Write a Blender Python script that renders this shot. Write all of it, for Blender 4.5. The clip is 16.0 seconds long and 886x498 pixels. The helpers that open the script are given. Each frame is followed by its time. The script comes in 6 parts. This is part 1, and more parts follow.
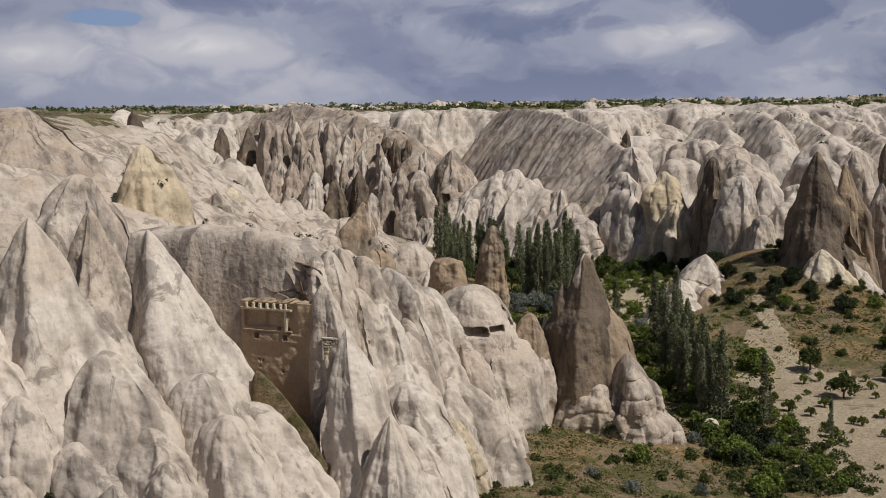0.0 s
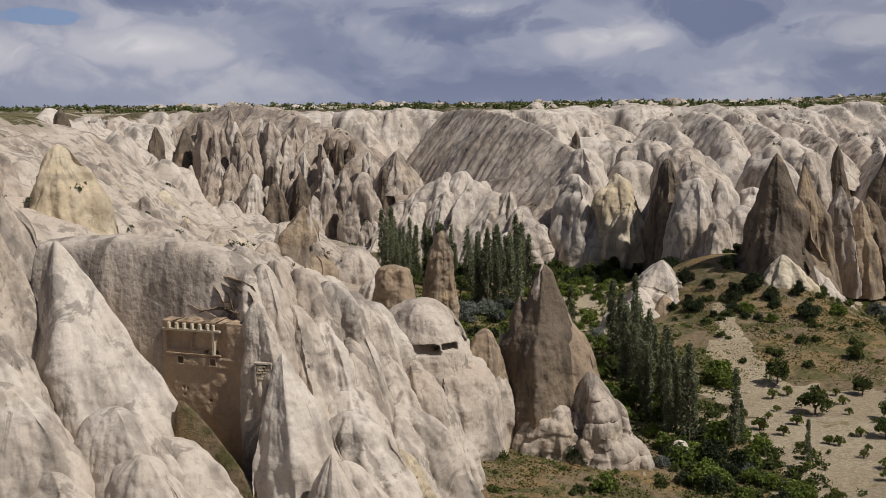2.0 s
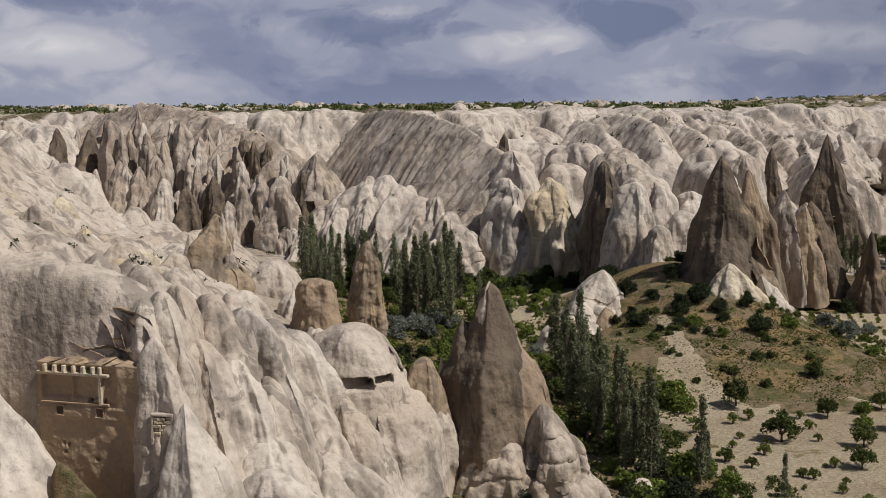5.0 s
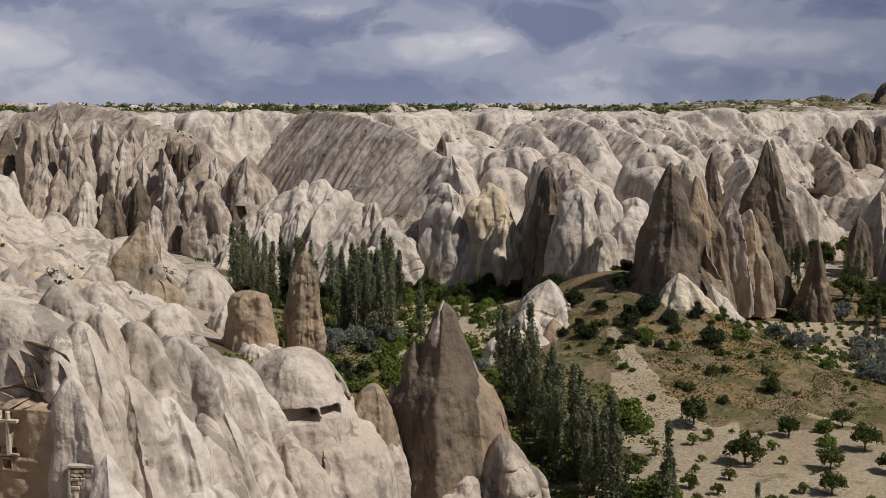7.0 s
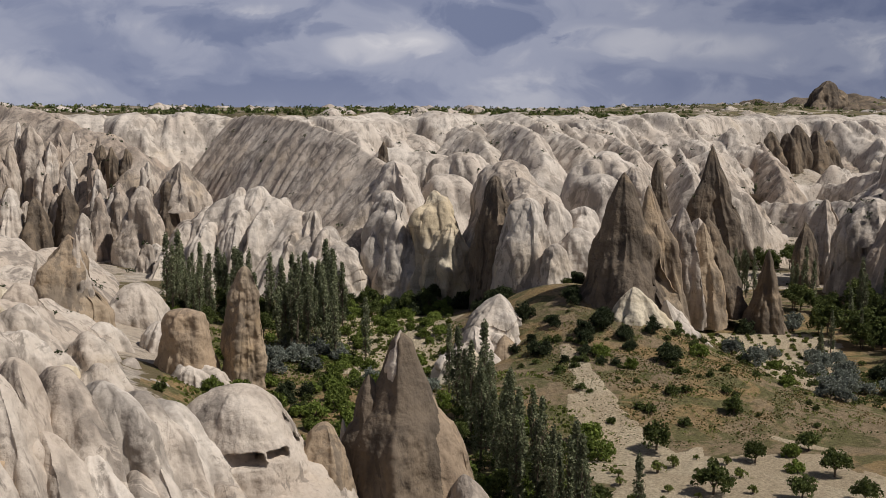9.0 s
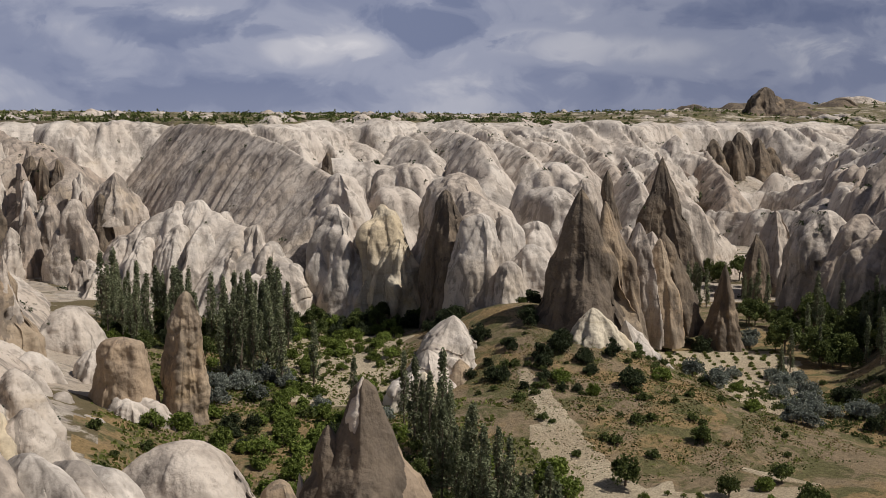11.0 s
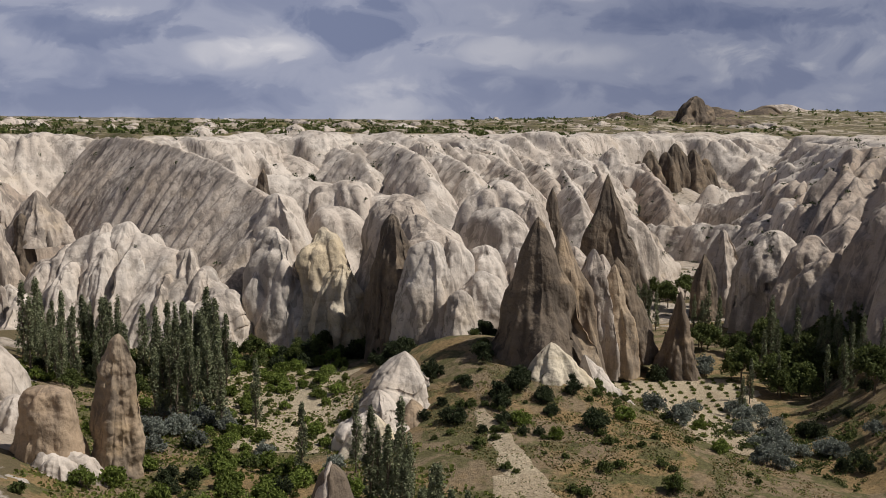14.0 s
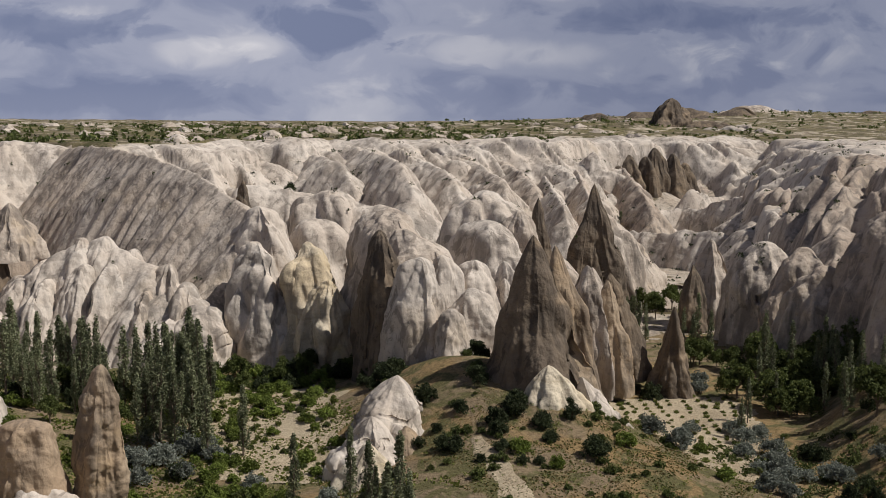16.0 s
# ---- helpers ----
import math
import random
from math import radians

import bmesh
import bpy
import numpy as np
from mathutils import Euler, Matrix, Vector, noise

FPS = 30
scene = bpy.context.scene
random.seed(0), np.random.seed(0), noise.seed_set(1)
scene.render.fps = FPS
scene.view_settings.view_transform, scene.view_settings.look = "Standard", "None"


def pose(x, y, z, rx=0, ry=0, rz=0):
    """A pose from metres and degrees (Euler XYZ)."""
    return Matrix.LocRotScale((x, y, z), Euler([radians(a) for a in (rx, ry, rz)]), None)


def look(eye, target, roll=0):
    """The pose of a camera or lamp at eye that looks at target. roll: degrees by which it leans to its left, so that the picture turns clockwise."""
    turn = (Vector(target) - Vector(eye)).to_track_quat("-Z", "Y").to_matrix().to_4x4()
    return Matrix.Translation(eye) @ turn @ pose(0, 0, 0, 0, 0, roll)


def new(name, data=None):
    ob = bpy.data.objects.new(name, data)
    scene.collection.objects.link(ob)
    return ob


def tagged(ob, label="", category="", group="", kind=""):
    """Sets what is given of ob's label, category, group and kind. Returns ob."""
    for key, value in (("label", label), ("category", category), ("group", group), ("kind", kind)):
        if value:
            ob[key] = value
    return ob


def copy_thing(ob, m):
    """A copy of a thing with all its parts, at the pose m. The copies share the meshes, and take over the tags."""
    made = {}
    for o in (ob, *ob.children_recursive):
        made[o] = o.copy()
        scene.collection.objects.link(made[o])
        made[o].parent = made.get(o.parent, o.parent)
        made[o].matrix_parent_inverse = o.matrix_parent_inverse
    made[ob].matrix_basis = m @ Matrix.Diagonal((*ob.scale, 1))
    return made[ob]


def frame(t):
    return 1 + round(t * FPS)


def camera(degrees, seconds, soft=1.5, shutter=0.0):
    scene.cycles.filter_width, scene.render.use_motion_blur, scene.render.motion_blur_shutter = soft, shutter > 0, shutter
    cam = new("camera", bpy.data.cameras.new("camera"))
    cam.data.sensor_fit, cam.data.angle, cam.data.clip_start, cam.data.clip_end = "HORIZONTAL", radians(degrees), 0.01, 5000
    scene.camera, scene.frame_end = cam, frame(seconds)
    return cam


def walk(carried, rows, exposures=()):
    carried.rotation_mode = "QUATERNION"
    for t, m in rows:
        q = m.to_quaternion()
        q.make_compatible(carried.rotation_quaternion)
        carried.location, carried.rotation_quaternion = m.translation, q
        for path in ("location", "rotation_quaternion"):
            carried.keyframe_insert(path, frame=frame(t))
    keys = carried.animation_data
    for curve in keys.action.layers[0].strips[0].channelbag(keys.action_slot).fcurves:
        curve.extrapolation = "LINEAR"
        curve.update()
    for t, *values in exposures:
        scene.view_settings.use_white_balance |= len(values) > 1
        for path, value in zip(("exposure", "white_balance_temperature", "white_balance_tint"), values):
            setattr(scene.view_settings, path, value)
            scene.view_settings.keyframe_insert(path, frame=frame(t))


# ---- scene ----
cam = camera(44.19, 16.0, soft=0.9)
PATH = [
    (0.0, 0.00, 0.00, 55.00, 82.721, 0.766, 0.000),
    (0.5, -0.19, 3.15, 54.84, 82.729, 0.720, -0.730),
    (1.0, -0.28, 6.34, 54.68, 82.743, 0.638, -1.477),
    (1.5, -0.40, 9.48, 54.56, 82.750, 0.617, -2.199),
    (2.0, -0.46, 12.60, 54.45, 82.761, 0.569, -2.963),
    (2.5, -0.52, 15.67, 54.32, 82.776, 0.575, -3.655),
    (3.0, -0.59, 18.71, 54.13, 82.805, 0.609, -4.329),
    (3.5, -0.69, 21.63, 54.00, 82.820, 0.629, -4.980),
    (4.0, -0.76, 24.48, 53.90, 82.834, 0.647, -5.722),
    (6.5, -1.85, 37.40, 54.09, 82.881, 0.022, -9.953),
    (7.0, -2.04, 39.77, 54.35, 82.891, 0.011, -10.965),
    (7.5, -2.16, 42.10, 54.58, 82.890, -0.054, -11.805),
    (8.0, -2.26, 44.46, 54.85, 82.905, -0.198, -12.684),
    (8.5, -2.29, 46.78, 55.13, 82.907, -0.320, -13.493),
    (9.0, -2.33, 49.12, 55.55, 82.944, -0.288, -14.361),
    (11.5, -2.47, 60.55, 58.12, 83.154, -0.464, -18.417),
    (12.0, -2.49, 62.62, 58.72, 83.183, -0.552, -19.209),
    (12.5, -2.52, 64.62, 59.30, 83.214, -0.614, -19.899),
    (13.0, -2.57, 66.58, 59.92, 83.265, -0.602, -20.517),
    (13.5, -2.69, 68.44, 60.51, 83.277, -0.668, -21.015),
    (14.0, -2.77, 70.28, 61.15, 83.319, -0.628, -21.419),
    (14.5, -2.88, 72.03, 61.82, 83.312, -0.518, -21.803),
    (15.0, -3.09, 73.79, 62.49, 83.303, -0.446, -22.217),
    (15.5, -3.38, 75.56, 63.16, 83.269, -0.426, -22.610),
    (16.0, -3.73, 77.40, 63.90, 83.298, -0.525, -22.905),
]
walk(cam, [(t, pose(x, y, z, rx, ry, rz)) for t, x, y, z, rx, ry, rz in PATH], [(0.0, -0.12), (5.0, -0.10), (9.0, -0.05), (13.0, 0.0), (16.0, 0.02)])
# world and sun -----------------------------------------------------------
SUN_AZ, SUN_EL = 120.0, 53.0          # degrees clockwise from +y, and above the horizon


def link(nt, a, b):
    nt.links.new(a, b)


def node(nt, kind, **values):
    n = nt.nodes.new(kind)
    for key, value in values.items():
        if key in n.inputs:
            n.inputs[key].default_value = value
    return n


def maths(nt, op, a, b=None, clamp=False):
    n = nt.nodes.new("ShaderNodeMath")
    n.operation, n.use_clamp = op, clamp
    for i, v in enumerate((a, b)):
        if v is None:
            continue
        if isinstance(v, (int, float)):
            n.inputs[i].default_value = v
        else:
            link(nt, v, n.inputs[i])
    return n.outputs[0]


def ramp(nt, fac, stops, ease="EASE"):
    n = nt.nodes.new("ShaderNodeValToRGB")
    n.color_ramp.interpolation = ease
    els = n.color_ramp.elements
    while len(els) < len(stops):
        els.new(0.5)
    for e, (p, c) in zip(els, stops):
        e.position = p
        e.color = (c, c, c, 1) if isinstance(c, (int, float)) else (*c, 1)
    link(nt, fac, n.inputs["Fac"])
    return n.outputs["Color"]


def mix(nt, fac, a, b, blend="MIX"):
    n = nt.nodes.new("ShaderNodeMix")
    n.data_type, n.blend_type = "RGBA", blend
    for sock, v in ((n.inputs[0], fac), (n.inputs[6], a), (n.inputs[7], b)):
        if isinstance(v, (int, float)):
            sock.default_value = v
        elif isinstance(v, tuple):
            sock.default_value = (*v, 1)
        else:
            link(nt, v, sock)
    return n.outputs[2]


def noise_tex(nt, vec, scale, detail=4.0, rough=0.55, warp=0.0):
    n = node(nt, "ShaderNodeTexNoise", Scale=scale, Detail=detail, Roughness=rough, Distortion=warp)
    link(nt, vec, n.inputs["Vector"])
    return n.outputs["Fac"]


def scaled(nt, vec, x, y, z):
    n = nt.nodes.new("ShaderNodeMapping")
    n.inputs["Scale"].default_value = (x, y, z)
    link(nt, vec, n.inputs["Vector"])
    return n.outputs["Vector"]


def build_world():
    world = bpy.data.worlds.new("sky")
    scene.world = world
    world.use_nodes = True
    nt = world.node_tree
    nt.nodes.clear()
    sky = nt.nodes.new("ShaderNodeTexSky")
    sky.sky_type, sky.sun_disc = "NISHITA", False
    sky.sun_elevation, sky.sun_rotation = radians(SUN_EL), radians(SUN_AZ)
    blue = mix(nt, 1.0, sky.outputs["Color"], (0.085, 0.085, 0.085), "MULTIPLY")
    co = nt.nodes.new("ShaderNodeTexCoord")
    sep = nt.nodes.new("ShaderNodeSeparateXYZ")
    link(nt, co.outputs["Generated"], sep.inputs[0])
    az = maths(nt, "ARCTAN2", sep.outputs[0], sep.outputs[1])       # radians clockwise from +y
    el = maths(nt, "ARCSINE", sep.outputs[2])
    comb = nt.nodes.new("ShaderNodeCombineXYZ")
    link(nt, az, comb.inputs[0])
    link(nt, el, comb.inputs[1])
    flat = comb.outputs[0]
    big = noise_tex(nt, scaled(nt, flat, 5.0, 11.0, 1.0), 1.0, 3.0, 0.5, 0.3)
    fine = noise_tex(nt, scaled(nt, flat, 17.0, 26.0, 1.0), 1.0, 7.0, 0.54, 0.5)
    base = maths(nt, "ADD", maths(nt, "MULTIPLY", big, 0.64), maths(nt, "MULTIPLY", fine, 0.36))
    # cloud masses: azimuth, elevation, half width, half height (degrees), how much they brighten
    for a, e, w, h, k in CLOUDS:
        du = maths(nt, "DIVIDE", maths(nt, "SUBTRACT", az, radians(a)), radians(w))
        dv = maths(nt, "DIVIDE", maths(nt, "SUBTRACT", el, radians(e)), radians(h))
        r = maths(nt, "SQRT", maths(nt, "ADD", maths(nt, "POWER", maths(nt, "ABSOLUTE", du), 2.0), maths(nt, "POWER", maths(nt, "ABSOLUTE", dv), 2.0)))
        r = maths(nt, "ADD", r, maths(nt, "ADD", maths(nt, "MULTIPLY", maths(nt, "SUBTRACT", big, 0.5), 1.6), maths(nt, "MULTIPLY", maths(nt, "SUBTRACT", fine, 0.5), 2.6)))
        blob = maths(nt, "SUBTRACT", 1.0, r, True)
        blob = maths(nt, "MULTIPLY", maths(nt, "MINIMUM", maths(nt, "MULTIPLY", blob, 1.5), 1.0), k)
        base = maths(nt, "ADD", base, blob)
    cloud = ramp(nt, base, [(0.28, (0.205, 0.24, 0.37)), (0.42, (0.27, 0.302, 0.43)), (0.52, (0.375, 0.40, 0.515)), (0.62, (0.56, 0.565, 0.64)), (0.76, (0.80, 0.78, 0.81))])
    du = maths(nt, "DIVIDE", maths(nt, "SUBTRACT", az, radians(-16.8)), radians(1.9))
    dv = maths(nt, "DIVIDE", maths(nt, "SUBTRACT", el, radians(4.7)), radians(0.45))
    r = maths(nt, "ADD", maths(nt, "ADD", maths(nt, "MULTIPLY", du, du), maths(nt, "MULTIPLY", dv, dv)), maths(nt, "MULTIPLY", maths(nt, "SUBTRACT", fine, 0.5), 3.0))
    open_sky = ramp(nt, r, [(0.5, 0.85), (1.1, 0.0)])
    colour = mix(nt, open_sky, cloud, (0.25, 0.36, 0.58))
    high = ramp(nt, el, [(0.12, 0.0), (0.42, 1.0)])
    gap = maths(nt, "MULTIPLY", high, ramp(nt, noise_tex(nt, scaled(nt, co.outputs["Generated"], 2.2, 2.2, 2.2), 1.0, 5.0), [(0.42, 1.0), (0.60, 0.0)]))
    colour = mix(nt, gap, colour, blue)
    colour = mix(nt, 1.0, colour, mix(nt, high, (1.0, 1.0, 1.0), (0.62, 0.62, 0.62)), "MULTIPLY")
    low = ramp(nt, el, [(0.0, 1.0), (0.045, 0.0)])
    colour = mix(nt, maths(nt, "MULTIPLY", low, 0.35), colour, (0.33, 0.36, 0.48))
    colour = mix(nt, 1.0, colour, ramp(nt, maths(nt, "ABSOLUTE", az), [(0.25, 1.0), (0.6, (0.70, 0.72, 0.76))]), "MULTIPLY")
    back = nt.nodes.new("ShaderNodeBackground")
    link(nt, colour, back.inputs["Color"])
    back.inputs["Strength"].default_value = 0.88
    out = nt.nodes.new("ShaderNodeOutputWorld")
    link(nt, back.outputs[0], out.inputs["Surface"])


CLOUDS = [
    (17.2, 4.6, 3.4, 1.3, -0.26), (4.0, 4.4, 5.5, 1.0, -0.17), (10.2, 3.2, 3.4, 1.1, 0.13), (13.0, 3.7, 2.6, 0.8, 0.11),
    (-12.0, 3.3, 6.0, 1.3, 0.15), (-20.5, 3.0, 4.0, 1.4, 0.15), (-11.0, 5.4, 5.0, 0.6, -0.15), (22.0, 3.9, 4.2, 1.2, 0.11), (28.0, 3.4, 5.0, 1.2, 0.13),
    (7.0, 1.0, 9.0, 1.0, -0.13), (24.0, 1.4, 7.0, 0.9, -0.07), (39.0, 3.6, 7.0, 2.0, -0.09), (43.0, 1.9, 3.0, 0.6, 0.06), (34.0, 5.2, 6.0, 0.8, -0.10), (-4.0, 2.4, 3.5, 0.8, -0.06),
]
build_world()
sun = new("sun", bpy.data.lights.new("sun", "SUN"))
sun.data.energy, sun.data.angle, sun.data.color = 4.15, radians(0.8), (1.0, 0.945, 0.87)
sun.matrix_world = look((0, 0, 300), (-math.sin(radians(SUN_AZ)) * math.cos(radians(SUN_EL)), -math.cos(radians(SUN_AZ)) * math.cos(radians(SUN_EL)), 300 - math.sin(radians(SUN_EL))))

# materials ---------------------------------------------------------------


def material(name):
    m = bpy.data.materials.new(name)
    m.use_nodes = True
    nt = m.node_tree
    nt.nodes.clear()
    out = nt.nodes.new("ShaderNodeOutputMaterial")
    shader = nt.nodes.new("ShaderNodeBsdfPrincipled")
    shader.inputs["Specular IOR Level"].default_value = 0.15
    link(nt, shader.outputs[0], out.inputs["Surface"])
    return m, nt, shader


def world_place(nt):
    return nt.nodes.new("ShaderNodeNewGeometry").outputs["Position"]


def bump(nt, shader, height, strength, distance):
    b = node(nt, "ShaderNodeBump", Strength=strength, Distance=distance)
    link(nt, height, b.inputs["Height"])
    link(nt, b.outputs[0], shader.inputs["Normal"])


def cells(nt, p, scale, sway, z=0.5):
    """Distance to the nearest of scattered centres, bent by noise: rounded bodies that meet in sharp clefts."""
    n = node(nt, "ShaderNodeTexNoise", Scale=scale * 0.9, Detail=4.0, Roughness=0.6)
    link(nt, p, n.inputs["Vector"])
    a = nt.nodes.new("ShaderNodeVectorMath")
    a.operation = "SCALE"
    link(nt, n.outputs["Color"], a.inputs[0])
    a.inputs["Scale"].default_value = sway / scale
    b = nt.nodes.new("ShaderNodeVectorMath")
    b.operation = "ADD"
    link(nt, p, b.inputs[0])
    link(nt, a.outputs[0], b.inputs[1])
    v = node(nt, "ShaderNodeTexVoronoi", Scale=scale)
    link(nt, scaled(nt, b.outputs[0], 1.0, 1.0, z), v.inputs["Vector"])
    return v.outputs["Distance"]


def tuff_colour(nt, p, pale, warm, stain, streak, ochre, ochre_amount, bands):
    big = noise_tex(nt, p, 0.075, 5.0, 0.55)
    colour = mix(nt, ramp(nt, big, [(0.38, 0.0), (0.62, 1.0)]), pale, warm)
    sep = nt.nodes.new("ShaderNodeSeparateXYZ")
    link(nt, p, sep.inputs[0])
    bed = nt.nodes.new("ShaderNodeCombineXYZ")
    link(nt, maths(nt, "ADD", maths(nt, "MULTIPLY", sep.outputs[2], 0.55), maths(nt, "MULTIPLY", noise_tex(nt, p, 0.1, 3.0), 2.5)), bed.inputs[2])
    bedding = noise_tex(nt, bed.outputs[0], 1.0, 4.0, 0.6)
    colour = mix(nt, maths(nt, "MULTIPLY", ramp(nt, bedding, [(0.5, 0.0), (0.62, 1.0)]), bands), colour, tuple(c * 0.62 for c in warm))
    och = noise_tex(nt, scaled(nt, p, 0.06, 0.06, 0.11), 1.0, 5.0, 0.6, 0.6)
    colour = mix(nt, maths(nt, "MULTIPLY", ramp(nt, och, [(0.56, 0.0), (0.70, 1.0)]), ochre_amount), colour, ochre)
    run = noise_tex(nt, scaled(nt, p, 0.42, 0.42, 0.045), 1.0, 4.0, 0.55, 0.2)
    blot = noise_tex(nt, p, 0.055, 6.0, 0.58, 0.3)
    lichen = ramp(nt, maths(nt, "ADD", maths(nt, "MULTIPLY", run, 0.55), maths(nt, "MULTIPLY", blot, 0.45)), [(0.47, 0.0), (0.60, 1.0)])
    colour = mix(nt, maths(nt, "MULTIPLY", lichen, streak), colour, stain)
    scar = noise_tex(nt, scaled(nt, p, 0.22, 0.22, 0.12), 1.0, 7.0, 0.66, 0.8)
    colour = mix(nt, maths(nt, "MULTIPLY", ramp(nt, scar, [(0.565, 0.0), (0.60, 1.0)]), 0.25 + 0.55 * streak), colour, stain)
    speck = noise_tex(nt, p, 0.8, 8.0, 0.7, 0.2)
    colour = mix(nt, maths(nt, "MULTIPLY", ramp(nt, speck, [(0.56, 0.0), (0.62, 1.0)]), 0.45 * streak + 0.05), colour, stain)
    grain = noise_tex(nt, p, 2.4, 6.0, 0.7)
    colour = mix(nt, 1.0, colour, ramp(nt, grain, [(0.25, 0.78), (0.45, 0.98), (0.7, 1.08)], "LINEAR"), "MULTIPLY")
    pits = noise_tex(nt, p, 2.4, 3.0, 0.6)
    colour = mix(nt, maths(nt, "MULTIPLY", ramp(nt, pits, [(0.24, 1.0), (0.28, 0.0)]), 0.6), colour, tuple(c * 0.6 for c in stain))
    block = maths(nt, "ADD", cells(nt, p, 0.45, 0.7, 0.5), maths(nt, "MULTIPLY", cells(nt, p, 1.5, 0.8, 0.6), 0.35))
    return colour, maths(nt, "SUBTRACT", maths(nt, "MULTIPLY", bedding, 0.06), maths(nt, "MULTIPLY", block, 0.20))


def tuff(name, pale, warm, stain, streak=0.5, ochre=(0.42, 0.31, 0.17), ochre_amount=0.25, bands=0.25, relief=0.85):
    """Soft volcanic rock: pale ground colour, warm patches, grey lichen streaks that run down, faint beds, fine grain."""
    m, nt, shader = material(name)
    p = world_place(nt)
    colour, bedding = tuff_colour(nt, p, pale, warm, stain, streak, ochre, ochre_amount, bands)
    link(nt, colour, shader.inputs["Base Color"])
    shader.inputs["Roughness"].default_value = 0.95
    rough = noise_tex(nt, scaled(nt, p, 1.0, 1.0, 0.5), 0.4, 5.0, 0.5)
    fine = noise_tex(nt, p, 1.5, 5.0, 0.55)
    height = maths(nt, "ADD", maths(nt, "ADD", maths(nt, "MULTIPLY", rough, 0.26), maths(nt, "MULTIPLY", fine, 0.15)), bedding)
    bump(nt, shader, height, relief, 1.3)
    return m


PALE = tuff("pale tuff", (0.535, 0.47, 0.405), (0.46, 0.388, 0.322), (0.155, 0.133, 0.115), 0.66)
WHITE = tuff("white tuff", (0.59, 0.53, 0.468), (0.52, 0.452, 0.387), (0.175, 0.152, 0.131), 0.56, ochre_amount=0.2, relief=0.6)
ROSE = tuff("rose tuff", (0.435, 0.37, 0.31), (0.375, 0.305, 0.248), (0.14, 0.12, 0.105), 0.64)
WARM = tuff("warm tan tuff", (0.40, 0.305, 0.215), (0.35, 0.26, 0.178), (0.15, 0.12, 0.096), 0.4, (0.46, 0.34, 0.2), 0.3, 0.2)
# Dark rock tone, set low to carry painted shade on split rocks too.
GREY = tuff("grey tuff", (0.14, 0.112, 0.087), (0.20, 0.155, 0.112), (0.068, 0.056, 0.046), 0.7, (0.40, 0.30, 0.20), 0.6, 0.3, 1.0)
TAN = tuff("tan tuff", (0.36, 0.285, 0.205), (0.315, 0.237, 0.163), (0.125, 0.105, 0.088), 0.62, (0.44, 0.31, 0.17), 0.4, 0.35)
CREAM = tuff("cream tuff", (0.59, 0.52, 0.405), (0.54, 0.445, 0.31), (0.27, 0.225, 0.172), 0.45, (0.54, 0.43, 0.21), 0.5, 0.55, 0.8)


def earth_material(name, soil, dry, green, dry_amount=0.5, green_amount=0.4, scale=1.0, bare=None, bare_amount=0.0):
    m, nt, shader = material(name)
    p = world_place(nt)
    a = noise_tex(nt, p, 0.05 * scale, 6.0, 0.62, 0.5)
    b = noise_tex(nt, p, 0.16 * scale, 7.0, 0.66, 0.8)
    c = noise_tex(nt, p, 1.6 * scale, 7.0, 0.7)
    colour = mix(nt, ramp(nt, a, [(0.60 - 0.3 * dry_amount, 0.0), (0.72 - 0.3 * dry_amount, 1.0)]), soil, dry)
    colour = mix(nt, ramp(nt, b, [(0.68 - 0.3 * green_amount, 0.0), (0.78 - 0.3 * green_amount, 1.0)]), colour, green)
    if bare:
        d = noise_tex(nt, p, 0.075 * scale, 7.0, 0.66, 0.6)
        colour = mix(nt, ramp(nt, d, [(0.70 - 0.3 * bare_amount, 0.0), (0.75 - 0.3 * bare_amount, 1.0)]), colour, bare)
    colour = mix(nt, 1.0, colour, ramp(nt, c, [(0.3, 0.5), (0.5, 0.95), (0.7, 1.35)], "LINEAR"), "MULTIPLY")
    link(nt, colour, shader.inputs["Base Color"])
    shader.inputs["Roughness"].default_value = 1.0
    bump(nt, shader, noise_tex(nt, p, 2.2 * scale, 8.0, 0.7), 0.9, 0.5)
    return m


def slope_material():
    """Pale tuff with patches of brown soil and dry grass."""
    m, nt, shader = material("bare tuff slope")
    p = world_place(nt)
    colour, bedding = tuff_colour(nt, p, (0.47, 0.412, 0.345), (0.41, 0.345, 0.275), (0.17, 0.148, 0.13), 0.55, (0.40, 0.30, 0.18), 0.3, 0.25)
    patch = noise_tex(nt, p, 0.055, 7.0, 0.64, 0.6)
    grass = mix(nt, noise_tex(nt, p, 0.7, 6.0, 0.7), (0.17, 0.125, 0.078), (0.085, 0.08, 0.036))
    colour = mix(nt, ramp(nt, patch, [(0.52, 0.0), (0.57, 1.0)]), colour, grass)
    link(nt, colour, shader.inputs["Base Color"])
    shader.inputs["Roughness"].default_value = 1.0
    bump(nt, shader, noise_tex(nt, p, 0.9, 10.0, 0.7), 0.8, 0.8)
    return m


EARTH = earth_material("dry slope", (0.235, 0.178, 0.113), (0.265, 0.185, 0.092), (0.125, 0.115, 0.052), 0.5, 0.7)
PLATEAU = earth_material("plateau grass", (0.145, 0.118, 0.078), (0.175, 0.15, 0.075), (0.082, 0.078, 0.038), 0.5, 0.6, 0.8, (0.45, 0.39, 0.31), 0.56)
SLOPE = slope_material()
SAND = earth_material("pale sandy soil", (0.475, 0.395, 0.28), (0.42, 0.34, 0.235), (0.27, 0.23, 0.12), 0.5, 0.25, 1.6)


